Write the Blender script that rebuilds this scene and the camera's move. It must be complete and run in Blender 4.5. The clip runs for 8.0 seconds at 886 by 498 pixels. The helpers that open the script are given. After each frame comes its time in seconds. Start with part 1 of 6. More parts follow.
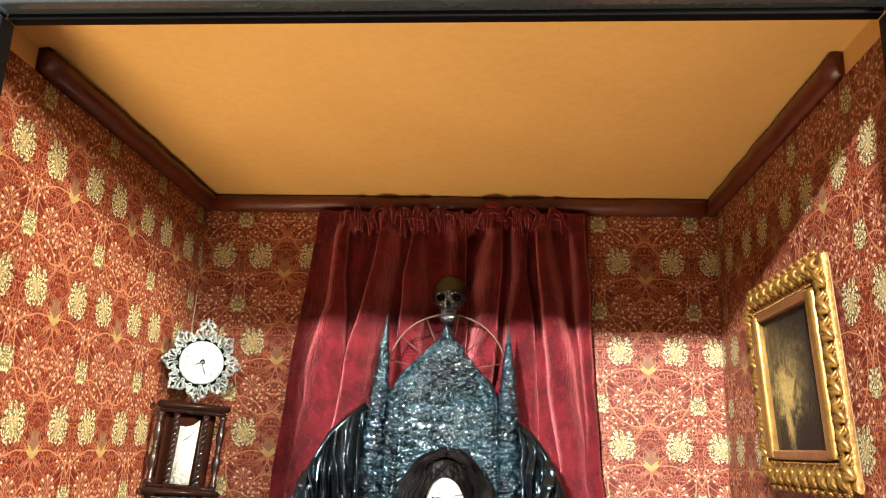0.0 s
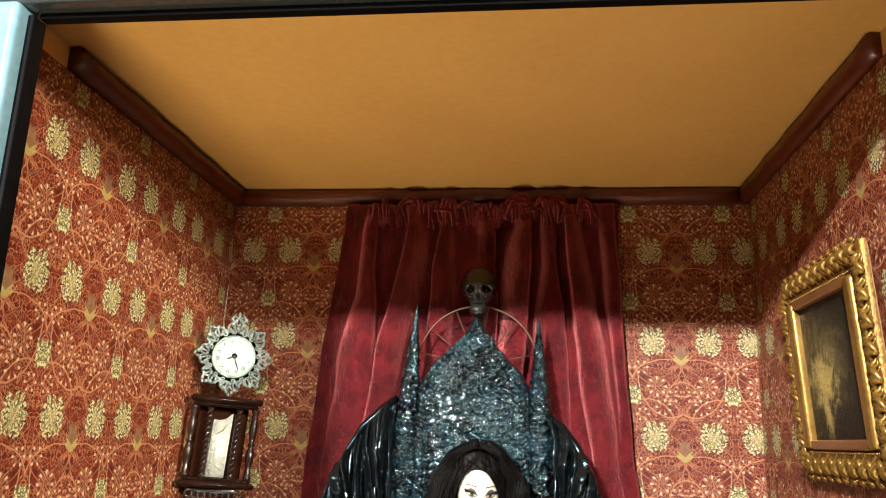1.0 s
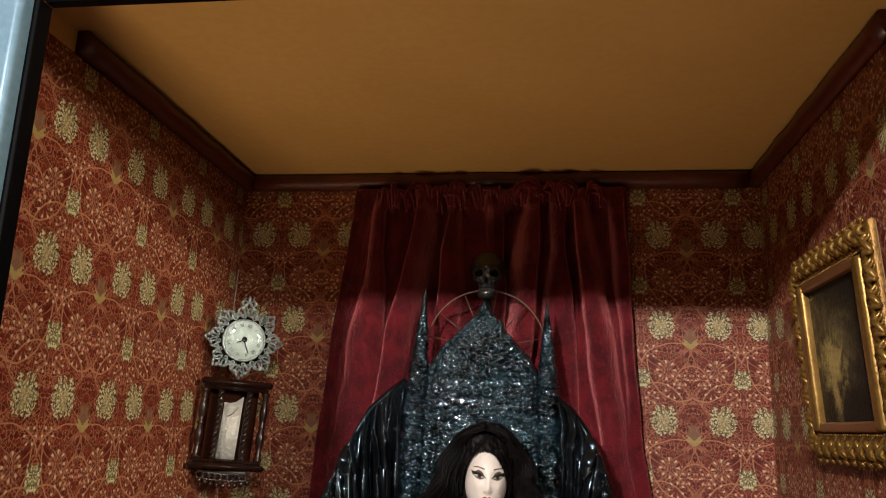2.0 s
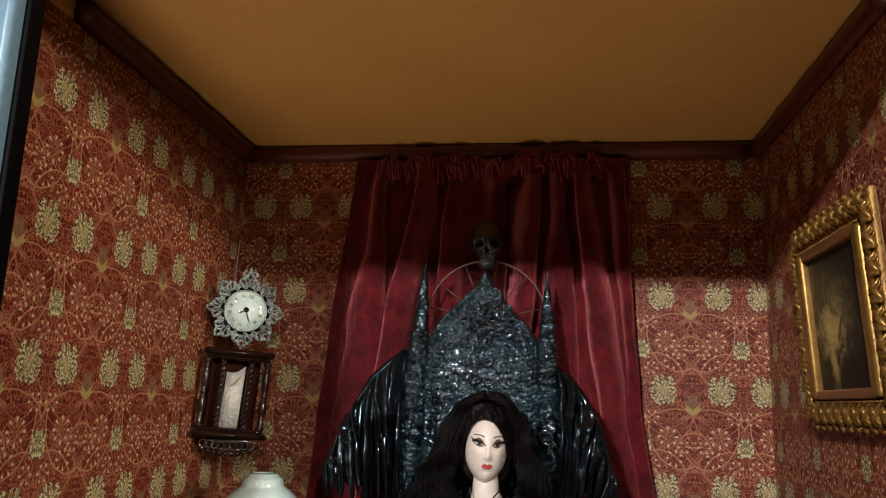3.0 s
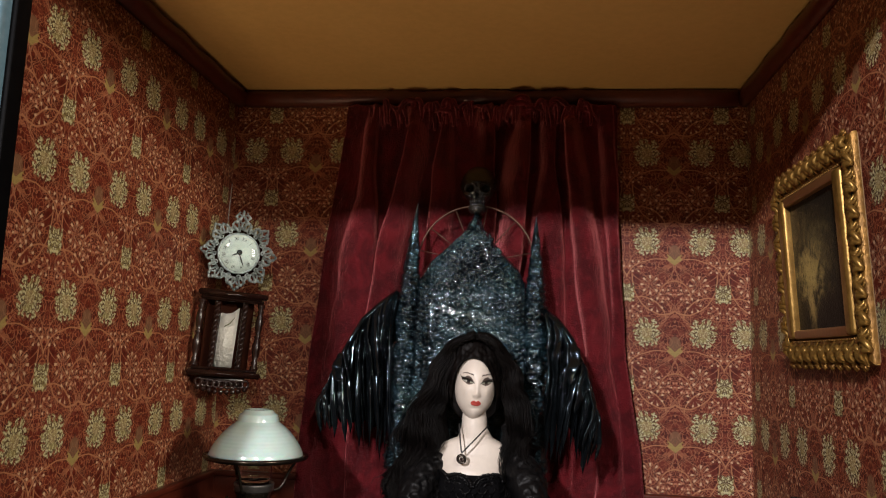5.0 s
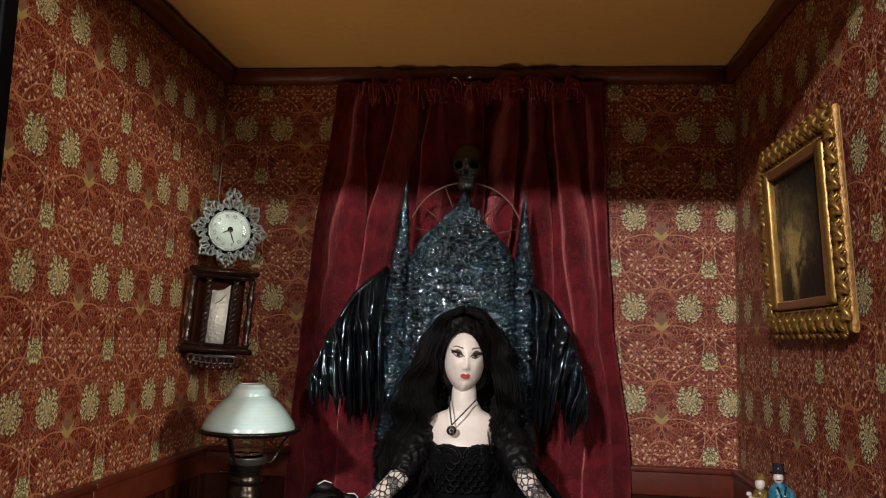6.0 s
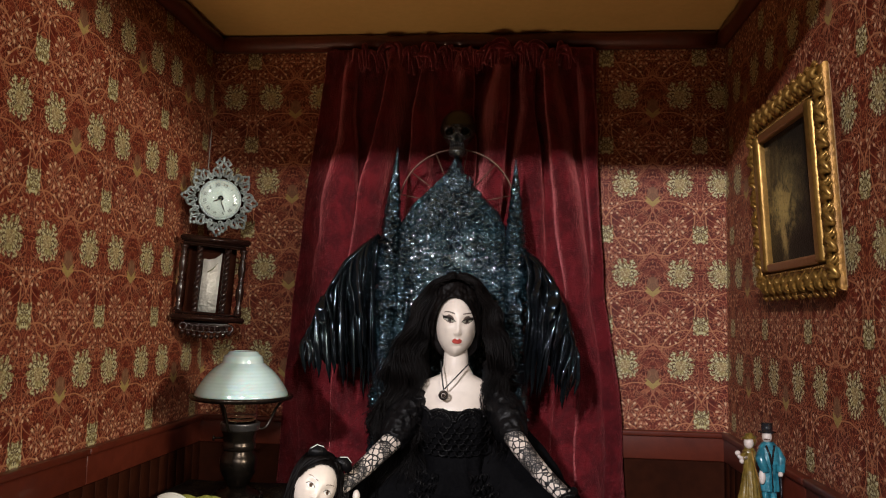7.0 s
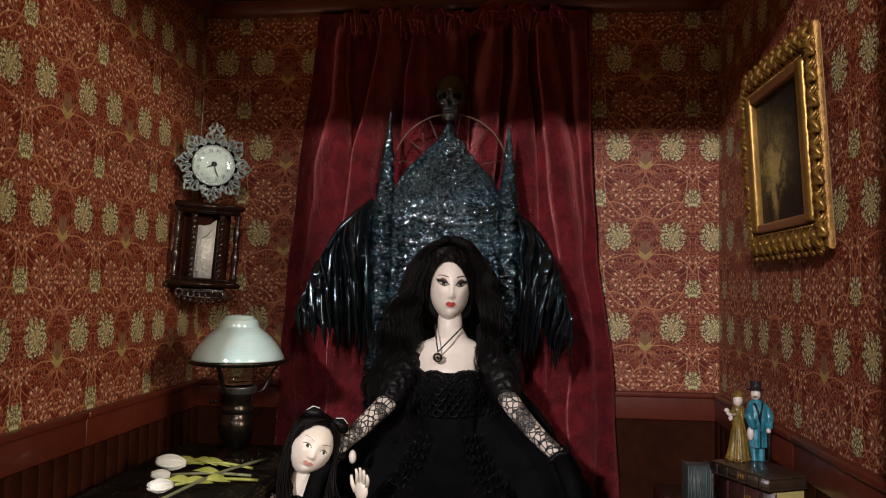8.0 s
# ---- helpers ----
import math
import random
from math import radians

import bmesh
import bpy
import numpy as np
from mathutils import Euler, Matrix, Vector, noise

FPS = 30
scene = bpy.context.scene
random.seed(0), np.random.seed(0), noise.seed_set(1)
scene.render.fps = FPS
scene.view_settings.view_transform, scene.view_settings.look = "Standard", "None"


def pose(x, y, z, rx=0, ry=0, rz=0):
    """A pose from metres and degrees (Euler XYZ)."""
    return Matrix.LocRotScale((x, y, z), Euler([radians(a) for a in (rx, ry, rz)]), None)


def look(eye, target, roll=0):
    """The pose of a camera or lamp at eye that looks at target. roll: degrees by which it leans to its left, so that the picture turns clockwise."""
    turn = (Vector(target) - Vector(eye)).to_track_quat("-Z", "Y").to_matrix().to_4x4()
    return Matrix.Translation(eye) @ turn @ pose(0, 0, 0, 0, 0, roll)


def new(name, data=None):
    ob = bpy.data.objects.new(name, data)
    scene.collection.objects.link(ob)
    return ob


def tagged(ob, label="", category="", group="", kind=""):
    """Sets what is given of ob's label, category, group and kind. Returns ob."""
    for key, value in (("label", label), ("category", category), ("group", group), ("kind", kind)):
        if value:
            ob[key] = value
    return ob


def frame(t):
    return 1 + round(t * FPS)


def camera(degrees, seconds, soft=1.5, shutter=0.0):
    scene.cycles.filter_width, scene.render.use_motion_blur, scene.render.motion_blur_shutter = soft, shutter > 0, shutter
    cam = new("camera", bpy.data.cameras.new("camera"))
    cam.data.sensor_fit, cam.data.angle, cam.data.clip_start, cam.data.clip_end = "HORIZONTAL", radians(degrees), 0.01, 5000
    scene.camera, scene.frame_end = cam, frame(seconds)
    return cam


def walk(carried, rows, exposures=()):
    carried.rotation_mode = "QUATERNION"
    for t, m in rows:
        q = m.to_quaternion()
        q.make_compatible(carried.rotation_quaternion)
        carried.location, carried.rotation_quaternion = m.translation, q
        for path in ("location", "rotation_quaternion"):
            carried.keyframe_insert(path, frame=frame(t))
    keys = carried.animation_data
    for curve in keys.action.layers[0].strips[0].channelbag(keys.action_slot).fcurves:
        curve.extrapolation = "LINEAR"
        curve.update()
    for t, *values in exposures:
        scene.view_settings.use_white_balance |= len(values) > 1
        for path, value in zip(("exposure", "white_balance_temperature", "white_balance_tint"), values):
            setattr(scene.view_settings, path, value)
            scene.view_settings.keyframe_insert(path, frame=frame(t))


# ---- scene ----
cam = camera(59.85, 8.0, soft=1.1)
PATH = [
    (0, (-0.0005, -0.0046, 0.3457), (-0.1562, 1.9254, 0.8463), 2.07),
    (0.5, (-0.0028, -0.0026, 0.3455), (-0.186, 1.9269, 0.8389), 1.99),
    (1, (-0.0023, -0.0028, 0.3447), (-0.2272, 1.9251, 0.827), 1.79),
    (1.5, (0.0009, -0.0017, 0.3432), (-0.2547, 1.9249, 0.8151), 1.75),
    (3, (0.0042, -0.0016, 0.3353), (-0.262, 1.9411, 0.7293), 1.93),
    (3.5, (0.0008, -0.0026, 0.3329), (-0.2642, 1.9463, 0.6955), 2.1),
    (4, (0.0, -0.0036, 0.33), (-0.2566, 1.9522, 0.6602), 2.23),
    (4.5, (0.0012, -0.007, 0.3287), (-0.2434, 1.9555, 0.6267), 2.21),
    (6, (0.0032, -0.017, 0.3189), (-0.1997, 1.959, 0.5516), 1.79),
    (6.5, (0.0059, -0.0151, 0.3141), (-0.1913, 1.9642, 0.5234), 1.53),
    (7, (0.0073, -0.015, 0.3097), (-0.1843, 1.9681, 0.4853), 1.32),
    (7.5, (0.009, -0.0166, 0.3063), (-0.1729, 1.9706, 0.4402), 1.07),
    (8, (0.01, -0.0178, 0.3042), (-0.1714, 1.9715, 0.4037), 0.92),
]
EXPOSURES = [(0, 2.10, 6200, 4), (0.5, 2.08, 5850, -6), (1, 1.50, 6300, -2), (1.5, 0.45, 6450, 8), (3, 0.02, 6300, 10), (4.5, -0.03, 6300, 10), (6.5, -0.10, 6180, 11), (7.5, 0.0, 6200, 11), (8, -0.24, 6350, 12)]
walk(cam, [(t, look(eye, target, roll)) for t, eye, target, roll in PATH], EXPOSURES)

# ---- light: a dim hall, unseen spots high in front, soft panel and added fill lower ----
world = bpy.data.worlds.new("hall_air")
world.use_nodes = True
world.node_tree.nodes["Background"].inputs[0].default_value = (1.0, 0.93, 0.84, 1)
world.node_tree.nodes["Background"].inputs[1].default_value = 0.02
scene.world = world


def area_lamp(name, at, target, size, size_y, watts, colour, spread=180):
    data = bpy.data.lights.new(name, "AREA")
    data.shape, data.size, data.size_y = "RECTANGLE", size, size_y
    data.energy, data.color, data.spread = watts, colour, radians(spread)
    ob = new(name, data)
    ob.matrix_world = look(at, target)
    return ob


area_lamp("spot_west", (-0.86, -2.55, 1.325), (-0.05, 0.7, 0.4), 0.16, 0.12, 110, (1.0, 0.93, 0.92))
area_lamp("spot_east", (0.95, -2.55, 1.325), (-0.05, 0.7, 0.4), 0.16, 0.12, 36, (1.0, 0.90, 0.80))
area_lamp("east_panel", (1.7, -0.95, 0.77), (-0.29, 0.5, 0.40), 0.40, 0.40, 38, (1.0, 0.87, 0.70))
# added fill, no lamp seen here: stands for warm light bounced up from below
area_lamp("low_fill", (-0.22, -0.07, -0.40), (-0.20, 0.48, 0.58), 0.16, 0.16, 0.41, (1.0, 0.76, 0.46), 72)

# ---- sizes of the room box ----
XL, XR, YF, YB, ZC = -0.291, 0.196, 0.333, 0.700, 0.579
DADO, PAPER_TOP = 0.2135, 0.5635


# ---- node helpers ----
def fresh(name):
    m = bpy.data.materials.new(name)
    m.use_nodes = True
    return m, m.node_tree, m.node_tree.nodes["Principled BSDF"]


def mth(tree, op, a, b=None, c=None):
    n = tree.nodes.new("ShaderNodeMath")
    n.operation = op
    for i, v in enumerate((a, b, c)):
        if v is None:
            continue
        if isinstance(v, (int, float)):
            n.inputs[i].default_value = v
        else:
            tree.links.new(v, n.inputs[i])
    return n.outputs[0]


def place(tree):
    """Object-space position, in metres."""
    n = tree.nodes.new("ShaderNodeTexCoord")
    return n.outputs["Object"]


def noise_at(tree, vec, scale, detail=4.0, rough=0.55, distort=0.0):
    n = tree.nodes.new("ShaderNodeTexNoise")
    n.inputs["Scale"].default_value, n.inputs["Detail"].default_value = scale, detail
    n.inputs["Roughness"].default_value, n.inputs["Distortion"].default_value = rough, distort
    tree.links.new(vec, n.inputs["Vector"])
    return n.outputs["Fac"]


def cells_at(tree, vec, scale, feature="F1", rand=1.0):
    n = tree.nodes.new("ShaderNodeTexVoronoi")
    n.feature = feature
    n.inputs["Scale"].default_value, n.inputs["Randomness"].default_value = scale, rand
    tree.links.new(vec, n.inputs["Vector"])
    return n.outputs["Distance"]


def ramp(tree, fac, lo, hi, smooth=True):
    n = tree.nodes.new("ShaderNodeMapRange")
    n.interpolation_type = "SMOOTHSTEP" if smooth else "LINEAR"
    n.inputs["From Min"].default_value, n.inputs["From Max"].default_value = lo, hi
    tree.links.new(fac, n.inputs["Value"])
    return n.outputs["Result"]


def blend(tree, fac, a, b):
    n = tree.nodes.new("ShaderNodeMix")
    n.data_type = "RGBA"
    if isinstance(fac, (int, float)):
        n.inputs[0].default_value = fac
    else:
        tree.links.new(fac, n.inputs[0])
    for i, v in ((6, a), (7, b)):
        if isinstance(v, tuple):
            n.inputs[i].default_value = (*v, 1)
        else:
            tree.links.new(v, n.inputs[i])
    return n.outputs[2]


def bumped(tree, bsdf, height, strength, distance):
    n = tree.nodes.new("ShaderNodeBump")
    n.inputs["Strength"].default_value, n.inputs["Distance"].default_value = strength, distance
    tree.links.new(height, n.inputs["Height"])
    tree.links.new(n.outputs[0], bsdf.inputs["Normal"])


def surface(name, c1, c2, grain, blotch, rough=0.5, metal=0.0, bump=0.3, depth=0.0004, coat=0.0, spread=0.12, spec=0.5):
    """A material with fine grain, broad blotches, uneven gloss and relief."""
    m, t, b = fresh(name)
    v = place(t)
    fine, wide = noise_at(t, v, grain, 5), noise_at(t, v, blotch, 3)
    mixf = mth(t, "ADD", mth(t, "MULTIPLY", ramp(t, fine, 0.3, 0.7), 0.5), mth(t, "MULTIPLY", ramp(t, wide, 0.3, 0.7), 0.5))
    t.links.new(blend(t, mixf, c1, c2), b.inputs["Base Color"])
    t.links.new(mth(t, "ADD", rough - spread / 2, mth(t, "MULTIPLY", wide, spread)), b.inputs["Roughness"])
    b.inputs["Metallic"].default_value, b.inputs["Coat Weight"].default_value = metal, coat
    b.inputs["Coat Roughness"].default_value = 0.08
    b.inputs["Specular IOR Level"].default_value = spec
    bumped(t, b, fine, bump, depth)
    return m


# ---- materials ----
def wallpaper(name, along, axis, row, P, V):
    """Red paper with a mirrored repeat of cream blossoms, fans, sprays and tendrils. along: 0 for x, 1 for y."""
    m, t, b = fresh(name)
    sep = t.nodes.new("ShaderNodeSeparateXYZ")
    t.links.new(place(t), sep.inputs[0])
    u = mth(t, "DIVIDE", mth(t, "SUBTRACT", sep.outputs[along], axis), P)
    mu = mth(t, "MULTIPLY", mth(t, "ABSOLUTE", mth(t, "SUBTRACT", u, mth(t, "ROUND", u))), P)
    w = mth(t, "DIVIDE", mth(t, "SUBTRACT", sep.outputs[2], row), V)
    comb = t.nodes.new("ShaderNodeCombineXYZ")
    t.links.new(mu, comb.inputs[0])
    t.links.new(mth(t, "MULTIPLY", mth(t, "SUBTRACT", w, mth(t, "FLOOR", w)), V), comb.inputs[1])
    rep = comb.outputs[0]
    jag = mth(t, "SUBTRACT", noise_at(t, rep, 420, 3), 0.5)
    whirl = mth(t, "SUBTRACT", noise_at(t, rep, 90, 2), 0.5)

    def up(c):
        s = mth(t, "SUBTRACT", w, c / V)
        return mth(t, "MULTIPLY", mth(t, "SUBTRACT", s, mth(t, "ROUND", s)), V)

    def dahlia(cx, cz, rx, rz, count, rings):
        """Whorls of petals, each whorl set off against the next: what lies inside, and what is petal rather than gap."""
        dx = mth(t, "DIVIDE", mth(t, "SUBTRACT", mu, cx), rx)
        dz = mth(t, "DIVIDE", up(cz), rz)
        d = mth(t, "ADD", mth(t, "POWER", mth(t, "ABSOLUTE", dx), 2.6), mth(t, "POWER", mth(t, "ABSOLUTE", dz), 2.6))
        d = mth(t, "POWER", d, 1 / 2.6)
        d = mth(t, "ADD", d, mth(t, "MULTIPLY", jag, 0.70))
        ang = mth(t, "ADD", mth(t, "ARCTAN2", dz, dx), mth(t, "MULTIPLY", whirl, 1.6))
        whorl = mth(t, "FLOOR", mth(t, "MULTIPLY", d, rings))
        fan_out = mth(t, "ABSOLUTE", mth(t, "COSINE", mth(t, "ADD", mth(t, "MULTIPLY", ang, count / 2), mth(t, "MULTIPLY", whorl, 1.57))))
        step_in = mth(t, "MULTIPLY", d, rings)
        step_in = mth(t, "SUBTRACT", step_in, mth(t, "FLOOR", step_in))
        leafy = mth(t, "MULTIPLY", ramp(t, fan_out, 0.24, 0.64), mth(t, "SUBTRACT", 1.0, ramp(t, mth(t, "SUBTRACT", step_in, mth(t, "MULTIPLY", fan_out, 0.40)), 0.40, 0.62)))
        rim = mth(t, "ADD", d, mth(t, "MULTIPLY", mth(t, "SUBTRACT", 0.6, fan_out), 0.50))
        return mth(t, "SUBTRACT", 1.0, ramp(t, rim, 0.93, 1.05)), leafy

    def spokes(cx, cz, r, count):
        """A seed head: thin rays with a pale tip each."""
        dx = mth(t, "DIVIDE", mth(t, "SUBTRACT", mu, cx), r)
        dz = mth(t, "DIVIDE", up(cz), r)
        d = mth(t, "ADD", mth(t, "SQRT", mth(t, "ADD", mth(t, "MULTIPLY", dx, dx), mth(t, "MULTIPLY", dz, dz))), mth(t, "MULTIPLY", jag, 0.25))
        ray = ramp(t, mth(t, "COSINE", mth(t, "ADD", mth(t, "MULTIPLY", mth(t, "ARCTAN2", dz, dx), count), mth(t, "MULTIPLY", whirl, 2.0))), 0.35, 0.85)
        ring = mth(t, "MULTIPLY", ramp(t, d, 0.25, 0.4), mth(t, "SUBTRACT", 1.0, ramp(t, d, 0.9, 1.05)))
        return mth(t, "MULTIPLY", mth(t, "MULTIPLY", ray, ring), mth(t, "ADD", 0.22, mth(t, "MULTIPLY", ramp(t, d, 0.60, 0.80), 0.78)))

    def arch(cx, cz, rx, rz, width, upper):
        """The upper (or lower) half of an oval tendril."""
        dx = mth(t, "DIVIDE", mth(t, "SUBTRACT", mu, cx), rx)
        rise = up(cz)
        dz = mth(t, "DIVIDE", rise, rz)
        d = mth(t, "SQRT", mth(t, "ADD", mth(t, "MULTIPLY", dx, dx), mth(t, "MULTIPLY", dz, dz)))
        d = mth(t, "ABSOLUTE", mth(t, "SUBTRACT", mth(t, "ADD", d, mth(t, "MULTIPLY", whirl, 0.10)), 1.0))
        half = ramp(t, mth(t, "MULTIPLY", rise, 1.0 if upper else -1.0), -0.001, 0.001)
        return mth(t, "MULTIPLY", half, mth(t, "SUBTRACT", 1.0, ramp(t, d, width * 0.5, width * 1.4)))

    def disc(cx, cz, rx, rz, ragged, petals=0):
        dx = mth(t, "DIVIDE", mth(t, "SUBTRACT", mu, cx), rx)
        dz = mth(t, "DIVIDE", up(cz), rz)
        d = mth(t, "SQRT", mth(t, "ADD", mth(t, "MULTIPLY", dx, dx), mth(t, "MULTIPLY", dz, dz)))
        if petals:
            lobe = mth(t, "COSINE", mth(t, "MULTIPLY", mth(t, "ARCTAN2", dz, dx), petals))
            d = mth(t, "MULTIPLY", d, mth(t, "ADD", 1.0, mth(t, "MULTIPLY", lobe, 0.06)))
        return mth(t, "ADD", d, mth(t, "MULTIPLY", jag, ragged))

    def inside(d, edge=1.0, soft=0.1):
        return mth(t, "SUBTRACT", 1.0, ramp(t, d, edge - soft, edge + soft))

    def vine(centre, swing, turns, phase, width):
        ang = mth(t, "ADD", mth(t, "MULTIPLY", w, turns * 2 * math.pi), phase)
        at = mth(t, "ADD", centre, mth(t, "MULTIPLY", mth(t, "SINE", ang), swing))
        off = mth(t, "ABSOLUTE", mth(t, "SUBTRACT", mth(t, "SUBTRACT", mu, at), mth(t, "MULTIPLY", whirl, 0.006)))
        return mth(t, "SUBTRACT", 1.0, ramp(t, off, width * 0.7, width * 1.2))

    lines = vine(0.020, 0.019, 1, 0.4, 0.0006)
    for args in ((0.022, 0.018, 1, 3.2, 0.0006), (0.012, 0.011, 2, 1.2, 0.0005), (0.030, 0.010, 2, 4.4, 0.0005), (0.008, 0.006, 3, 0.2, 0.0004), (0.034, 0.006, 3, 2.6, 0.0004)):
        lines = mth(t, "MAXIMUM", lines, vine(*args))
    warp = t.nodes.new("ShaderNodeVectorMath")
    warp.operation = "MULTIPLY_ADD"
    swirl = t.nodes.new("ShaderNodeTexNoise")
    swirl.inputs["Scale"].default_value = 110
    t.links.new(rep, swirl.inputs["Vector"])
    t.links.new(swirl.outputs["Color"], warp.inputs[0])
    warp.inputs[1].default_value = (0.012, 0.012, 0)
    t.links.new(rep, warp.inputs[2])
    twig = mth(t, "SUBTRACT", 1.0, ramp(t, cells_at(t, warp.outputs[0], 330, "DISTANCE_TO_EDGE"), 0.035, 0.085))
    twig = mth(t, "MULTIPLY", twig, ramp(t, noise_at(t, rep, 70, 2), 0.30, 0.50))
    leaf = mth(t, "SUBTRACT", 1.0, ramp(t, cells_at(t, warp.outputs[0], 300), 0.22, 0.28))
    leaf = mth(t, "MULTIPLY", leaf, ramp(t, noise_at(t, rep, 75, 2), 0.40, 0.52))
    big, big_petal = dahlia(0.0245, 0.0, 0.0102, 0.0115, 12, 2.6)
    small, small_petal = dahlia(P / 2, -0.047, 0.0088, 0.0094, 8, 2.2)
    # the small blossom is squared off, with a tab at each corner
    square = mth(t, "MAXIMUM", mth(t, "ABSOLUTE", mth(t, "DIVIDE", mth(t, "SUBTRACT", mu, P / 2), 0.0072)), mth(t, "ABSOLUTE", mth(t, "DIVIDE", up(-0.047), 0.0086)))
    small = mth(t, "MULTIPLY", small, mth(t, "SUBTRACT", 1.0, ramp(t, mth(t, "ADD", square, mth(t, "MULTIPLY", jag, 0.6)), 0.86, 1.0)))
    seed = mth(t, "MAXIMUM", spokes(0.0214, -0.0397, 0.0088, 8), mth(t, "MAXIMUM", spokes(0.0165, -0.0575, 0.0072, 7), spokes(0.0345, -0.0230, 0.0062, 6)))
    seed = mth(t, "MAXIMUM", seed, mth(t, "MAXIMUM", spokes(0.0080, -0.0480, 0.0055, 6), spokes(0.0345, 0.0190, 0.0060, 6)))
    bows = mth(t, "MAXIMUM", arch(0.012, -0.036, 0.031, 0.020, 0.022, True), arch(0.010, -0.030, 0.028, 0.036, 0.020, False))
    bows = mth(t, "MAXIMUM", bows, mth(t, "MAXIMUM", arch(0.030, 0.012, 0.022, 0.020, 0.028, True), arch(0.0, -0.052, 0.014, 0.016, 0.034, True)))
    petal = mth(t, "MAXIMUM", mth(t, "MULTIPLY", big, big_petal), mth(t, "MULTIPLY", small, small_petal))
    petal = mth(t, "MULTIPLY", petal, ramp(t, noise_at(t, rep, 620, 3), 0.39, 0.58))
    heart = disc(0.0245, 0.0, 0.0045, 0.0045, 0.3)
    fan_z = up(-0.0190)
    fan = mth(t, "MAXIMUM", mth(t, "ABSOLUTE", mth(t, "SUBTRACT", fan_z, mth(t, "MULTIPLY", mu, 0.75))), mth(t, "MULTIPLY", mu, 0.42))
    fan = inside(mth(t, "ADD", mth(t, "DIVIDE", fan, 0.0025), mth(t, "MULTIPLY", jag, 1.6)))
    bell = inside(disc(0.0, -0.011, 0.0055, 0.008, 0.5))
    spray = mth(t, "MULTIPLY", inside(disc(0.0225, -0.043, 0.0092, 0.0095, 0.2)), inside(cells_at(t, rep, 330), 0.3, 0.08))
    berry = mth(t, "MULTIPLY", inside(disc(0.006, 0.038, 0.010, 0.010, 0.2)), inside(cells_at(t, rep, 260), 0.26, 0.07))
    # two reds under all, worn a little
    v = place(t)
    ground = blend(t, noise_at(t, v, 26, 3), (0.100, 0.0135, 0.007), (0.156, 0.0235, 0.0105))
    ground = blend(t, mth(t, "MULTIPLY", ramp(t, noise_at(t, rep, 150, 3), 0.42, 0.58), 0.65), ground, (0.045, 0.005, 0.003))
    col = blend(t, mth(t, "MULTIPLY", twig, 0.72), ground, (0.40, 0.150, 0.072))
    col = blend(t, mth(t, "MULTIPLY", leaf, 0.42), col, (0.42, 0.165, 0.09))
    col = blend(t, mth(t, "MULTIPLY", lines, 0.5), col, (0.44, 0.19, 0.10))
    col = blend(t, mth(t, "MULTIPLY", bows, 0.85), col, (0.40, 0.175, 0.085))
    col = blend(t, mth(t, "MULTIPLY", bell, 0.65), col, (0.20, 0.115, 0.060))
    col = blend(t, mth(t, "MULTIPLY", seed, 0.90), col, (0.62, 0.40, 0.24))
    col = blend(t, mth(t, "MULTIPLY", spray, 0.35), col, (0.50, 0.26, 0.15))
    col = blend(t, mth(t, "MULTIPLY", berry, 0.7), col, (0.52, 0.22, 0.13))
    col = blend(t, mth(t, "MULTIPLY", fan, 0.72), col, (0.36, 0.28, 0.085))
    cream = blend(t, petal, (0.080, 0.048, 0.018), (0.60, 0.565, 0.33))
    cream = blend(t, mth(t, "MULTIPLY", ramp(t, noise_at(t, rep, 240, 2), 0.45, 0.62), 0.45), cream, (0.42, 0.36, 0.13))
    cream = blend(t, mth(t, "MULTIPLY", inside(heart), 0.35), cream, (0.5, 0.36, 0.16))
    blossom = mth(t, "MAXIMUM", big, small)
    col = blend(t, mth(t, "MULTIPLY", blossom, 0.92), col, cream)
    t.links.new(col, b.inputs["Base Color"])
    t.links.new(mth(t, "ADD", 0.40, mth(t, "MULTIPLY", noise_at(t, v, 60, 4), 0.2)), b.inputs["Roughness"])
    b.inputs["Specular IOR Level"].default_value = 0.25
    relief = mth(t, "ADD", mth(t, "MULTIPLY", blossom, 0.6), mth(t, "ADD", mth(t, "MULTIPLY", lines, 0.4), mth(t, "MULTIPLY", noise_at(t, v, 1400, 2), 0.5)))
    bumped(t, b, relief, 0.6, 0.0005)
    return m


paper_back = wallpaper("paper_back", 0, 0.1306, 0.4362, 0.0848, 0.0828)
paper_left = wallpaper("paper_left", 1, 0.4720, 0.4348, 0.0850, 0.0834)
paper_right = wallpaper("paper_right", 1, 0.4640, 0.4338, 0.0870, 0.0812)
plaster = surface("ceiling_paint", (0.60, 0.345, 0.105), (0.68, 0.40, 0.130), 160, 9, 0.6, 0, 0.25, 0.0006)
redwood = surface("red_wood_stain", (0.066, 0.0105, 0.0042), (0.108, 0.0185, 0.0072), 130, 18, 0.42, 0, 0.3, 0.0004, 0.15)
panelwood = surface("wainscot_stain", (0.017, 0.0042, 0.0016), (0.032, 0.0078, 0.0029), 110, 16, 0.70, 0, 0.3, 0.0004, spec=0.05)
lacquer = surface("black_lacquer", (0.012, 0.010, 0.010), (0.022, 0.017, 0.016), 220, 22, 0.22, 0, 0.08, 0.0002, 0.5)
# one black frame: its bars carry their blue and grey reflections as base colour
bar_lit = surface("grey_bar_paint", (0.13, 0.23, 0.30), (0.18, 0.29, 0.37), 260, 20, 0.25, 0.2, 0.08, 0.0002, 0.3)
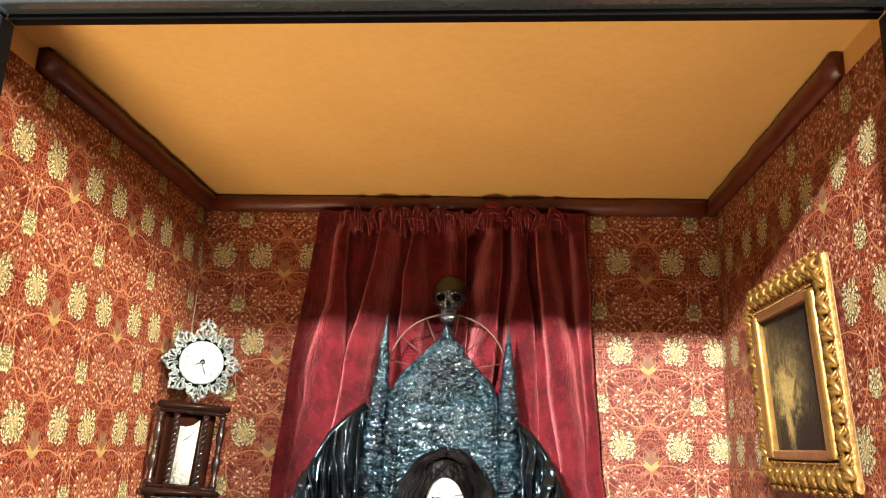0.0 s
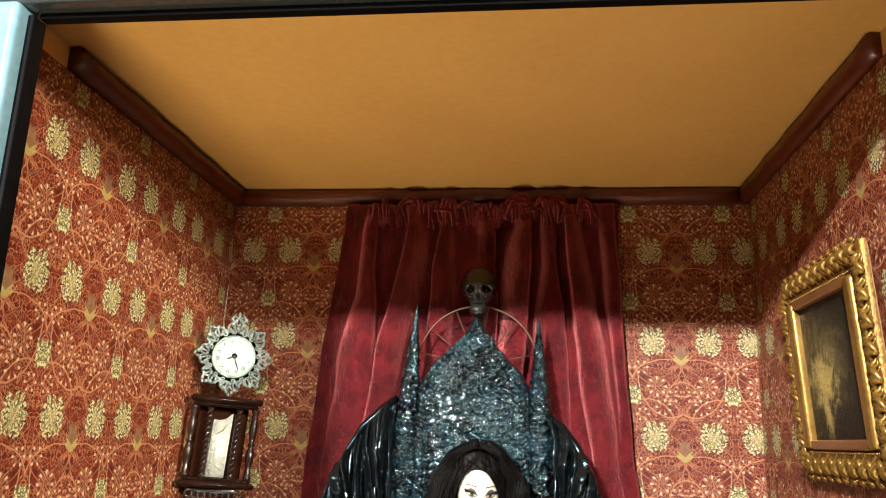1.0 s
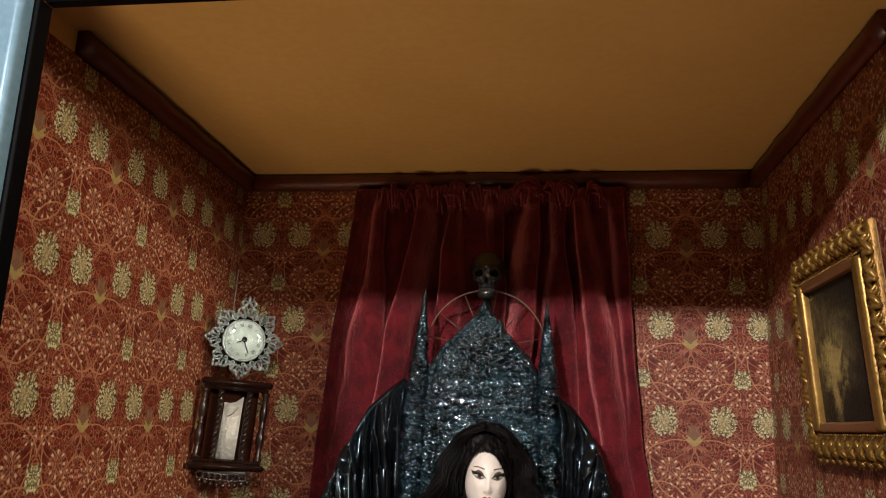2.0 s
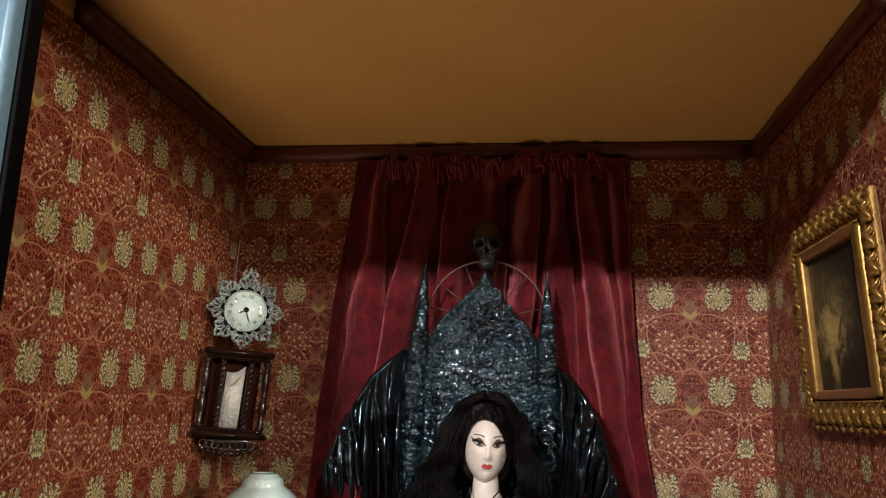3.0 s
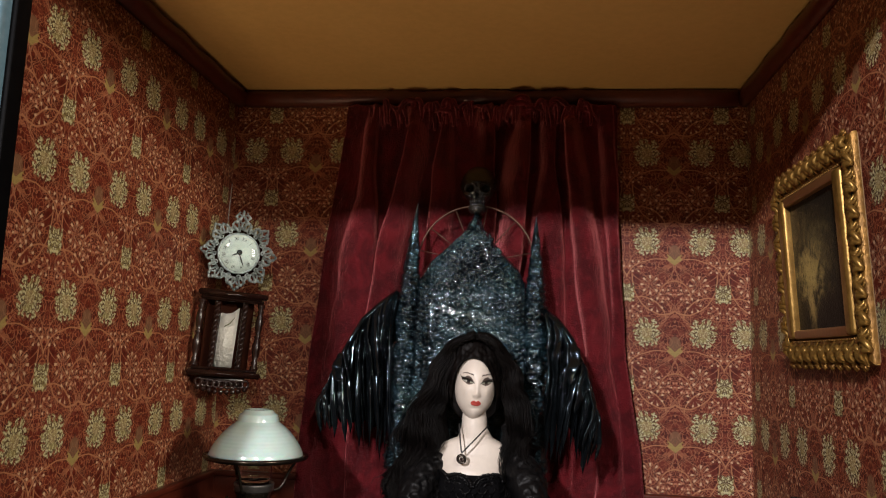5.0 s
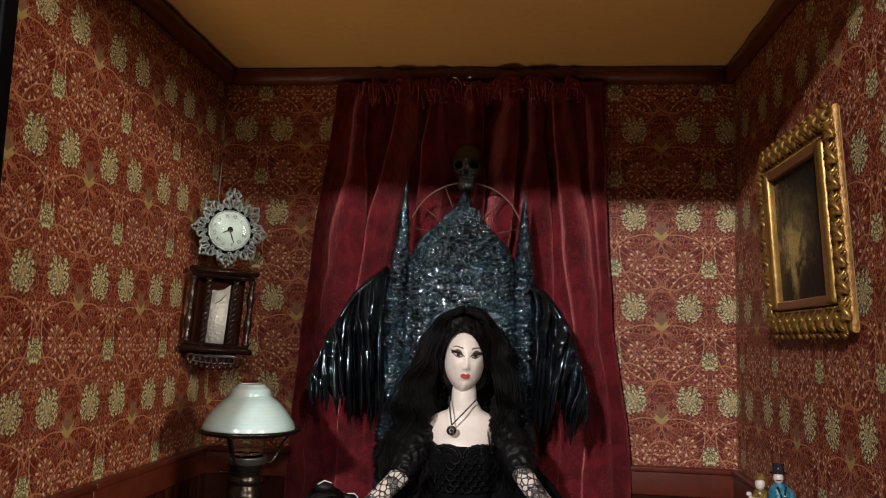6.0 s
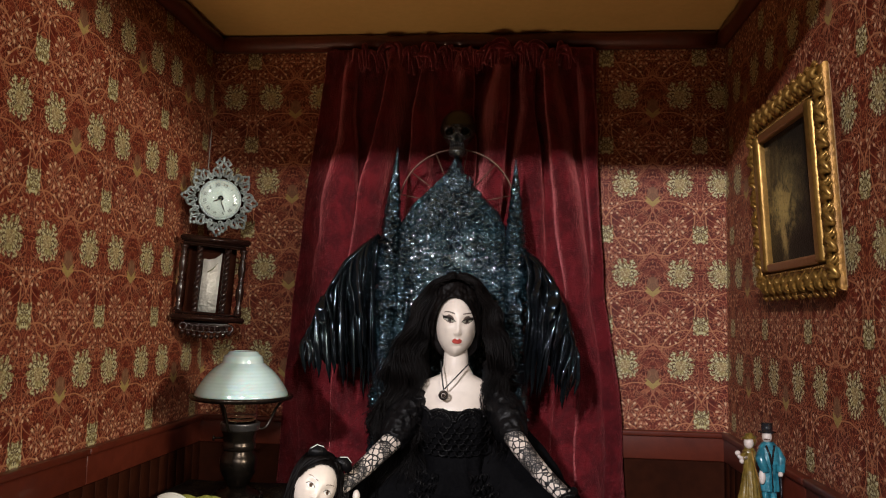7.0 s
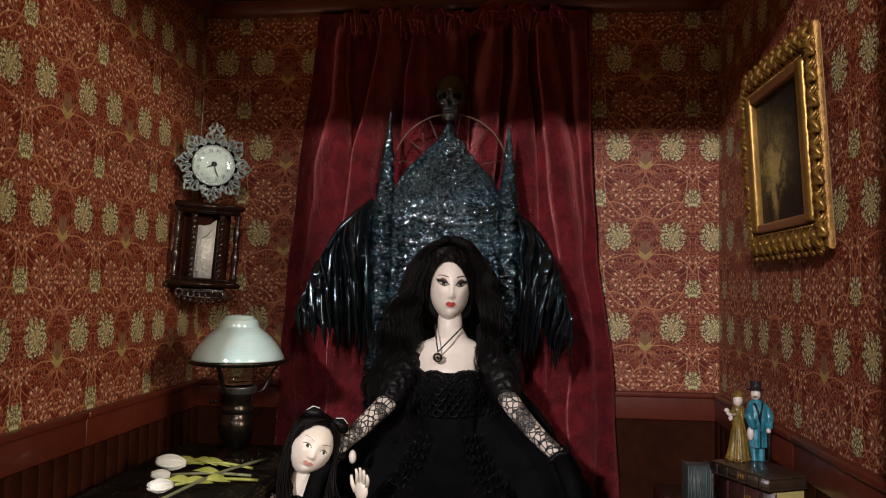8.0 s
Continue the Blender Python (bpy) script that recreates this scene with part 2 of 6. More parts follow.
bar_dark = surface("bar_grey_reflection", (0.030, 0.036, 0.042), (0.045, 0.052, 0.058), 260, 20, 0.25, 0.1, 0.08, 0.0002, 0.3)
lip_black = surface("matt_black_lip", (0.0016, 0.0016, 0.002), (0.003, 0.003, 0.0035), 260, 20, 0.55, 0, 0.1, 0.0002, spec=0.05)
hall_grey = surface("hall_paint", (0.10, 0.10, 0.10), (0.14, 0.14, 0.14), 6, 0.8, 0.8)
hall_white = surface("hall_ceiling_paint", (0.16, 0.16, 0.16), (0.2, 0.2, 0.2), 6, 0.8, 0.8)
hall_board = surface("hall_floor_boards", (0.12, 0.08, 0.05), (0.17, 0.11, 0.07), 8, 1.0, 0.5)


def velvet_paint():
    m, t, b = fresh("crushed_velvet")
    v = place(t)
    mapn = t.nodes.new("ShaderNodeMapping")
    mapn.inputs["Scale"].default_value = (1.0, 1.0, 0.8)
    t.links.new(v, mapn.inputs["Vector"])
    crush = noise_at(t, mapn.outputs[0], 60, 4, 0.6, 0.5)
    nap = noise_at(t, v, 900, 3)
    weave = noise_at(t, mapn.outputs[0], 320, 3, 0.6, 0.6)
    col = blend(t, ramp(t, crush, 0.35, 0.68), (0.050, 0.0023, 0.0040), (0.114, 0.0064, 0.0100))
    col = blend(t, mth(t, "MULTIPLY", ramp(t, weave, 0.56, 0.72), 0.45), col, (0.20, 0.022, 0.034))
    t.links.new(col, b.inputs["Base Color"])
    b.inputs["Roughness"].default_value = 0.42
    b.inputs["Specular IOR Level"].default_value = 0.14
    b.inputs["Sheen Weight"].default_value = 1.0
    b.inputs["Sheen Roughness"].default_value = 0.34
    b.inputs["Sheen Tint"].default_value = (1.0, 0.29, 0.29, 1)
    bumped(t, b, mth(t, "ADD", mth(t, "MULTIPLY", crush, 1.6), mth(t, "ADD", mth(t, "MULTIPLY", weave, 0.8), mth(t, "MULTIPLY", nap, 0.9))), 0.9, 0.0020)
    return m


velvet = velvet_paint()


def cast_paint():
    """Black cast resin, rubbed with blue-grey metal on what stands proud."""
    m, t, b = fresh("rubbed_black_casting")
    v = place(t)
    worm = noise_at(t, v, 420, 4, 0.6, 1.2)
    wide = noise_at(t, v, 36, 3)
    rub = ramp(t, mth(t, "ADD", mth(t, "MULTIPLY", worm, 0.6), mth(t, "MULTIPLY", wide, 0.6)), 0.55, 0.77)
    t.links.new(blend(t, rub, (0.0011, 0.0019, 0.0023), (0.018, 0.038, 0.048)), b.inputs["Base Color"])
    t.links.new(mth(t, "ADD", 0.06, mth(t, "MULTIPLY", worm, 0.20)), b.inputs["Roughness"])
    b.inputs["Metallic"].default_value = 0.1
    b.inputs["Specular IOR Level"].default_value = 1.0
    b.inputs["Coat Weight"].default_value = 0.6
    b.inputs["Coat Roughness"].default_value = 0.07
    b.inputs["Coat Tint"].default_value = (0.80, 0.95, 1.0, 1)
    b.inputs["Specular Tint"].default_value = (0.62, 0.90, 1.0, 1)
    lump = noise_at(t, v, 330, 1.0, 0.5, 0.9)
    pebble = ramp(t, cells_at(t, v, 215), 0.10, 0.60)
    bumped(t, b, mth(t, "SUBTRACT", lump, mth(t, "MULTIPLY", pebble, 0.55)), 1.0, 0.0024)
    return m


cast = cast_paint()
skull_black = surface("dark_green_black_resin", (0.0035, 0.004, 0.0038), (0.009, 0.0095, 0.0085), 420, 60, 0.15, 0.0, 0.8, 0.0014, 0.0, spec=0.75)
feather_black = surface("glossy_black_feather_plastic", (0.0015, 0.002, 0.0024), (0.004, 0.005, 0.006), 330, 40, 0.10, 0.0, 0.30, 0.0006, 0.0, 0.08, 0.6)
feather_black.node_tree.nodes["Principled BSDF"].inputs["Specular Tint"].default_value = (0.68, 0.90, 1.0, 1)
wire_brown = surface("rusty_brown_wire", (0.06, 0.028, 0.018), (0.11, 0.05, 0.03), 400, 80, 0.45, 0.5)
skin = surface("painted_doll_skin", (0.63, 0.555, 0.475), (0.70, 0.615, 0.525), 260, 40, 0.42, 0, 0.05, 0.0001)
lip_red = surface("red_lip_paint", (0.36, 0.045, 0.035), (0.44, 0.065, 0.05), 300, 60, 0.3)
lip_pink = surface("pink_lip_paint", (0.48, 0.20, 0.15), (0.55, 0.25, 0.19), 300, 60, 0.35)
eye_dark = surface("dark_eye_paint", (0.010, 0.008, 0.007), (0.024, 0.019, 0.016), 600, 90, 0.3)
eye_shadow = surface("smoky_lid_paint", (0.055, 0.038, 0.031), (0.14, 0.10, 0.082), 500, 90, 0.4)
eye_grey = surface("painted_grey_green_eye", (0.20, 0.21, 0.16), (0.34, 0.34, 0.27), 500, 90, 0.3)
iris_brown = surface("painted_brown_iris", (0.09, 0.055, 0.035), (0.17, 0.11, 0.07), 500, 90, 0.3)
hair_black = surface("black_doll_hair", (0.0014, 0.0011, 0.0011), (0.0050, 0.0034, 0.0029), 500, 60, 0.50, 0, 0.3, 0.0004, spec=0.10)
cloth_black = surface("black_dress_cloth", (0.0014, 0.0014, 0.0018), (0.0042, 0.0040, 0.0046), 420, 30, 0.8, 0, 0.6, 0.0007, spec=0.05)
satin_black = surface("black_satin_trim", (0.003, 0.003, 0.0035), (0.006, 0.0055, 0.0055), 300, 60, 0.36, 0, 0.7, 0.001, spec=0.14)


def lace_paint(name, under, scale, width):
    m, t, b = fresh(name)
    v = place(t)
    net = cells_at(t, v, scale, "DISTANCE_TO_EDGE", 0.55)
    motif = ramp(t, noise_at(t, v, scale * 0.24, 1.5, 0.5, 0.6), 0.50, 0.55)
    fine_net = mth(t, "SUBTRACT", 1.0, ramp(t, cells_at(t, v, scale * 3.0, "DISTANCE_TO_EDGE", 0.3), 0.16, 0.24))
    motif = mth(t, "MULTIPLY", motif, mth(t, "ADD", 0.45, mth(t, "MULTIPLY", fine_net, 0.55)))
    thread = mth(t, "MAXIMUM", mth(t, "SUBTRACT", 1.0, ramp(t, net, width * 0.7, width * 1.3)), mth(t, "MULTIPLY", motif, 0.93))
    t.links.new(blend(t, thread, under, (0.004, 0.004, 0.005)), b.inputs["Base Color"])
    b.inputs["Roughness"].default_value = 0.55
    bumped(t, b, thread, 0.6, 0.0006)
    return m


lace = lace_paint("black_net_lace_over_skin", (0.62, 0.54, 0.46), 250, 0.105)
cloth_lace = lace_paint("gold_figured_black_cloth", (0.16, 0.115, 0.05), 330, 0.2)
milk_glass = surface("milk_glass", (0.42, 0.56, 0.545), (0.50, 0.63, 0.605), 90, 20, 0.14, 0, 0.05, 0.0003, 0.6, 0.05)
milk_glass.node_tree.nodes["Principled BSDF"].inputs["Subsurface Weight"].default_value = 0.25
milk_glass.node_tree.nodes["Principled BSDF"].inputs["Subsurface Scale"].default_value = 0.004
bronze = surface("dark_bronze", (0.030, 0.024, 0.019), (0.060, 0.046, 0.034), 300, 50, 0.26, 0.85, 0.15, 0.0003)
pewter = surface("dull_pewter", (0.10, 0.095, 0.09), (0.18, 0.17, 0.16), 300, 50, 0.30, 0.8, 0.15, 0.0003)
silver = surface("antique_silver", (0.11, 0.14, 0.14), (0.44, 0.52, 0.52), 420, 70, 0.46, 0.65, 0.5, 0.0006)
ebony = surface("dark_polished_wood", (0.012, 0.005, 0.004), (0.028, 0.011, 0.007), 160, 30, 0.26, 0, 0.3, 0.0004, 0.2)
brown_back = surface("red_brown_wood", (0.075, 0.026, 0.012), (0.11, 0.04, 0.02), 120, 26, 0.4, 0, 0.3, 0.0004, 0.2)
dial_paper = surface("pale_dial_paper", (0.30, 0.37, 0.35), (0.38, 0.45, 0.43), 200, 40, 0.5, 0, 0.05)
ink = surface("black_ink", (0.012, 0.012, 0.012), (0.03, 0.03, 0.028), 300, 60, 0.5)
foil = surface("crinkled_silver_foil_paper", (0.62, 0.62, 0.56), (0.80, 0.79, 0.72), 330, 60, 0.4, 0.25, 1.0, 0.0016)
gold = surface("antique_gilding", (0.13, 0.060, 0.012), (0.30, 0.155, 0.032), 330, 60, 0.40, 0.6, 0.9, 0.0007)
gold_bright = surface("bright_gilding", (0.20, 0.105, 0.022), (0.37, 0.215, 0.052), 320, 60, 0.34, 0.65, 0.5, 0.0005)
gold_pale = surface("pale_gesso_edge", (0.22, 0.14, 0.06), (0.32, 0.21, 0.10), 260, 50, 0.6, 0, 0.3)
liner_brown = surface("copper_brown_liner", (0.20, 0.085, 0.03), (0.27, 0.12, 0.045), 220, 40, 0.35, 0.4)
petal_white = surface("white_tulip_petal", (0.72, 0.73, 0.66), (0.80, 0.80, 0.74), 240, 60, 0.4, 0, 0.2)
stem_green = surface("pale_green_stem", (0.21, 0.235, 0.045), (0.36, 0.37, 0.09), 200, 50, 0.45, 0, 0.3)
stem_grey = surface("grey_green_stem", (0.13, 0.14, 0.07), (0.19, 0.20, 0.11), 240, 50, 0.5, 0, 0.3)
book_brown = surface("dark_brown_leather", (0.020, 0.012, 0.008), (0.045, 0.026, 0.016), 300, 60, 0.35, 0, 0.5, 0.0005, 0.2)
book_maroon = surface("maroon_leather", (0.028, 0.009, 0.007), (0.055, 0.016, 0.012), 300, 60, 0.4, 0, 0.5, 0.0005)
page_yellow = surface("yellowed_pages", (0.36, 0.29, 0.09), (0.46, 0.38, 0.14), 500, 60, 0.6, 0, 0.5, 0.0003)
slate_green = surface("worn_grey_green_binding", (0.016, 0.024, 0.024), (0.075, 0.095, 0.09), 200, 30, 0.5, 0, 0.8, 0.0009)
teal_glaze = surface("teal_glaze", (0.006, 0.070, 0.105), (0.040, 0.25, 0.32), 300, 140, 0.3, 0, 0.7, 0.0009, 0.6)
olive_glaze = surface("olive_gold_glaze", (0.085, 0.055, 0.008), (0.25, 0.17, 0.035), 420, 110, 0.3, 0, 0.4, 0.0006, 0.6)
white_glaze = surface("white_glaze", (0.56, 0.47, 0.41), (0.68, 0.60, 0.54), 420, 110, 0.4, 0, 0.3, 0.0003, 0.15)
black_glaze = surface("black_glaze", (0.008, 0.008, 0.010), (0.016, 0.016, 0.018), 200, 60, 0.15, 0, 0.1, 0.0002, 0.6)


def clear_glass(name):
    m, t, b = fresh(name)
    b.inputs["Base Color"].default_value = (0.95, 0.97, 0.95, 1)
    b.inputs["Roughness"].default_value, b.inputs["Transmission Weight"].default_value, b.inputs["IOR"].default_value = 0.02, 1.0, 1.45
    return m


glass = clear_glass("clear_glass")


def canvas_paint():
    """Dark landscape with a pale glow low on one side, as broad plain tones."""
    m, t, b = fresh("darkened_oil_paint")
    sep = t.nodes.new("ShaderNodeSeparateXYZ")
    v = place(t)
    t.links.new(v, sep.inputs[0])
    y, z = sep.outputs[1], sep.outputs[2]
    drift = mth(t, "MULTIPLY", mth(t, "SUBTRACT", noise_at(t, v, 120, 5, 0.65), 0.5), 1.8)

    def glow(cy, cz, ry, rz):
        a = mth(t, "DIVIDE", mth(t, "SUBTRACT", y, cy), ry)
        c = mth(t, "DIVIDE", mth(t, "SUBTRACT", z, cz), rz)
        d = mth(t, "ADD", mth(t, "SQRT", mth(t, "ADD", mth(t, "MULTIPLY", a, a), mth(t, "MULTIPLY", c, c))), mth(t, "MULTIPLY", drift, 1.1))
        return mth(t, "SUBTRACT", 1.0, ramp(t, d, 0.05, 1.1))

    col = blend(t, noise_at(t, v, 60, 4), (0.006, 0.006, 0.005), (0.022, 0.020, 0.014))
    col = blend(t, mth(t, "MULTIPLY", glow(0.010, 0.004, 0.042, 0.036), 0.70), col, (0.17, 0.135, 0.058))
    col = blend(t, mth(t, "MULTIPLY", glow(0.018, -0.006, 0.026, 0.022), 0.95), col, (0.50, 0.37, 0.125))
    col = blend(t, mth(t, "MULTIPLY", glow(0.018, -0.028, 0.008, 0.018), 0.9), col, (0.44, 0.31, 0.11))
    col = blend(t, mth(t, "MULTIPLY", glow(-0.016, -0.032, 0.030, 0.012), 0.85), col, (0.008, 0.007, 0.006))
    t.links.new(col, b.inputs["Base Color"])
    b.inputs["Roughness"].default_value = 0.5
    b.inputs["Specular IOR Level"].default_value = 0.2
    trees = ramp(t, noise_at(t, v, 330, 5, 0.7), 0.50, 0.66)
    col = blend(t, mth(t, "MULTIPLY", trees, 0.5), col, (0.010, 0.009, 0.006))
    t.links.new(col, b.inputs["Base Color"])
    bumped(t, b, noise_at(t, v, 600, 4), 0.8, 0.0005)
    return m


canvas_oil = canvas_paint()


# ---- mesh helpers ----
def part(name, bm, material, parent=None, label="", smooth=True):
    """Links a bmesh as one mesh object, under a thing or a part where one is given. material: one, or a list of slots."""
    bmesh.ops.recalc_face_normals(bm, faces=bm.faces)
    me = bpy.data.meshes.new(name)
    for f in bm.faces:
        f.smooth = smooth
    bm.to_mesh(me)
    bm.free()
    for m in material if isinstance(material, list) else [material]:
        me.materials.append(m)
    ob = new(name, me)
    if parent:
        ob.parent = parent
    if label:
        tagged(ob, label)
    return ob


def empty(name, m, label, category, group="", kind=""):
    ob = new(name)
    ob.empty_display_size = 0.01
    ob.matrix_world = m
    return tagged(ob, label, category, group, kind)


def box(lo, hi, bevel=0.0, bm=None, seg=2, m=None):
    """A box from corner lo to corner hi, with rounded edges."""
    b2 = bmesh.new()
    bmesh.ops.create_cube(b2, size=1)
    for v in b2.verts:
        v.co = Vector([(a + b) / 2 + c * (b - a) for a, b, c in zip(lo, hi, v.co)])
    if bevel:
        bmesh.ops.bevel(b2, geom=b2.edges[:], offset=bevel, segments=seg, affect="EDGES", profile=0.6)
    if m:
        bmesh.ops.transform(b2, matrix=m, verts=b2.verts)
    return join(bm, b2)


def join(bm, b2, index=0):
    """Puts b2 into bm (or gives b2 back), with one slot for its faces."""
    for f in b2.faces:
        f.material_index = index
    if bm is None:
        return b2
    me = bpy.data.meshes.new("join")
    b2.to_mesh(me)
    b2.free()
    bm.from_mesh(me)
    bpy.data.meshes.remove(me)
    return bm


def lathe(profile, seg=32, m=None, bm=None, index=0, caps=True):
    """Turns (radius, height) pairs round the z axis; without caps the profile closes on itself."""
    b2 = bmesh.new()
    rings = []
    for r, z in profile:
        rings.append([b2.verts.new((max(r, 1e-5) * math.cos(2 * math.pi * k / seg), max(r, 1e-5) * math.sin(2 * math.pi * k / seg), z)) for k in range(seg)])
    for a, c in zip(rings, rings[1:] if caps else rings[1:] + rings[:1]):
        for k in range(seg):
            b2.faces.new((a[k], a[(k + 1) % seg], c[(k + 1) % seg], c[k]))
    if caps:
        b2.faces.new(rings[0][::-1])
        b2.faces.new(rings[-1])
    if m:
        bmesh.ops.transform(b2, matrix=m, verts=b2.verts)
    return join(bm, b2, index)


def tube(points, radii, seg=8, bm=None, index=0, flat=1.0, side=None):
    """A tube along points; flat squashes it across, side gives the wide direction."""
    b2 = bmesh.new()
    pts = [Vector(p) for p in points]
    if isinstance(radii, (int, float)):
        radii = [radii] * len(pts)
    rings = []
    ref = Vector(side) if side else Vector((0.13, 0.97, 0.21))
    for i, p in enumerate(pts):
        d = (pts[min(i + 1, len(pts) - 1)] - pts[max(i - 1, 0)]).normalized()
        a = ref - d * ref.dot(d)
        a = a.normalized() if a.length > 1e-6 else d.orthogonal().normalized()
        c = d.cross(a)
        rings.append([b2.verts.new(p + radii[i] * (math.cos(2 * math.pi * k / seg) * a + flat * math.sin(2 * math.pi * k / seg) * c)) for k in range(seg)])
    for a, c in zip(rings, rings[1:]):
        for k in range(seg):
            b2.faces.new((a[k], a[(k + 1) % seg], c[(k + 1) % seg], c[k]))
    b2.faces.new(rings[0][::-1])
    b2.faces.new(rings[-1])
    return join(bm, b2, index)


def ball(at, r, seg=16, bm=None, index=0, m=None):
    """A rounded lump; r is one radius or three."""
    b2 = bmesh.new()
    bmesh.ops.create_uvsphere(b2, u_segments=seg, v_segments=max(6, seg * 2 // 3), radius=1)
    r = (r, r, r) if isinstance(r, (int, float)) else r
    for v in b2.verts:
        v.co = Vector((v.co.x * r[0], v.co.y * r[1], v.co.z * r[2]))
    if m:
        bmesh.ops.transform(b2, matrix=m, verts=b2.verts)
    bmesh.ops.translate(b2, verts=b2.verts, vec=at)
    return join(bm, b2, index)


def hoop(at, radius, thick, seg=40, ring=8, bm=None, index=0, m=None):
    """A ring in the xz plane."""
    b2 = bmesh.new()
    rings = []
    for i in range(seg):
        a = 2 * math.pi * i / seg
        c, o = Vector((math.cos(a), 0, math.sin(a))), Vector((0, 1, 0))
        rings.append([b2.verts.new(c * radius + thick * (math.cos(2 * math.pi * k / ring) * c + math.sin(2 * math.pi * k / ring) * o)) for k in range(ring)])
    for i in range(seg):
        a, c = rings[i], rings[(i + 1) % seg]
        for k in range(ring):
            b2.faces.new((a[k], a[(k + 1) % ring], c[(k + 1) % ring], c[k]))
    if m:
        bmesh.ops.transform(b2, matrix=m, verts=b2.verts)
    bmesh.ops.translate(b2, verts=b2.verts, vec=at)
    return join(bm, b2, index)


def prism(outline, y0, y1, bevel=0.0):
    """Closed outline of (x, z) drawn out from y0 to y1."""
    b2 = bmesh.new()
    face = b2.faces.new([b2.verts.new((x, y0, z)) for x, z in outline])
    out = bmesh.ops.extrude_face_region(b2, geom=[face])
    bmesh.ops.translate(b2, verts=[g for g in out["geom"] if isinstance(g, bmesh.types.BMVert)], vec=(0, y1 - y0, 0))
    if bevel:
        bmesh.ops.bevel(b2, geom=b2.edges[:], offset=bevel, segments=2, affect="EDGES")
    return b2


def bezier(a, b, c, d, n):
    a, b, c, d = Vector(a), Vector(b), Vector(c), Vector(d)
    return [a * (1 - t) ** 3 + b * 3 * t * (1 - t) ** 2 + c * 3 * t * t * (1 - t) + d * t ** 3 for t in [i / n for i in range(n + 1)]]


def curve_at(table, t):
    """Piecewise linear table of (t, value)."""
    for (a, va), (b, vb) in zip(table, table[1:]):
        if t <= b:
            return va + (vb - va) * max(0.0, (t - a) / (b - a))
    return table[-1][1]


rng = random.Random(7)


# ---- the room box ----
def structure(name, bm, material, label, smooth=False):
    return tagged(part(name, bm, material, None, label, smooth), category=name.split("_")[0], kind="structure")


T = 0.010
structure("wall_back", box((XL - T, YB, 0), (XR + T, YB + T, PAPER_TOP + 0.012)), paper_back, "red floral wallpaper on the back wall of the box")
structure("wall_left", box((XL - T, YF, 0), (XL, YB - 0.0005, PAPER_TOP)), paper_left, "red floral wallpaper with cream blossoms, side wall")
structure("wall_right", box((XR, YF, 0), (XR + T, YB - 0.0005, PAPER_TOP)), paper_right, "red floral wallpaper with cream blossoms, side wall")
structure("wall_strip_left", box((XL - T, YF, PAPER_TOP), (XL - 0.0004, YB - 0.0005, ZC)), plaster, "bare cream strip above the wallpaper edge")
structure("wall_strip_right", box((XR + 0.0004, YF, PAPER_TOP), (XR + T, YB - 0.0005, ZC)), plaster, "bare cream strip above the wallpaper edge")
structure("ceiling", box((XL - T, YF, ZC), (XR + T, YB + T, ZC + T)), plaster, "plain ochre cream painted ceiling")
structure("floor", box((XL - T, YF, -T), (XR + T, YB + T, 0)), panelwood, "dark stained wooden floor of the box")


def moulding(name, a, b, inward, top, height, depth, label):
    """A rounded strip from a to b (plan points on the wall), standing out towards inward."""
    bm = bmesh.new()
    a, b, n = Vector((*a, 0)), Vector((*b, 0)), Vector((*inward, 0))
    prof = [(0, 0), (depth * 0.55, 0), (depth * 0.8, -height * 0.10), (depth, -height * 0.30), (depth * 0.95, -height * 0.62), (depth * 0.7, -height * 0.86), (depth * 0.35, -height), (0, -height)]
    steps = 16
    rings = []
    for i in range(steps + 1):
        p = a.lerp(b, i / steps)
        w = 0.0005 * math.sin(i * 1.7 + a.x * 40) + 0.0003 * math.sin(i * 4.1)
        rings.append([bm.verts.new(p + n * (d + (w * 0.5 if d else 0)) + Vector((0, 0, top + h + (w if d else 0)))) for d, h in prof])
    for r, s in zip(rings, rings[1:]):
        for k in range(len(prof)):
            bm.faces.new((r[k], r[(k + 1) % len(prof)], s[(k + 1) % len(prof)], s[k]))
    bm.faces.new(rings[0])
    bm.faces.new(rings[-1][::-1])
    return structure(name, bm, redwood, label, True)


moulding("trim_crown_back", (XL + 0.009, YB), (XR - 0.009, YB), (0, -1), ZC - 0.0005, 0.0155, 0.0105, "reddish brown painted wooden crown moulding")
moulding("trim_crown_left", (XL, 0.409), (XL, YB), (1, 0), ZC - 0.0005, 0.0150, 0.0115, "reddish brown crown moulding, cut off short of the front")
moulding("trim_crown_right", (XR, 0.418), (XR, YB), (-1, 0), ZC - 0.0005, 0.0150, 0.0090, "reddish brown crown moulding, cut off short of the front")


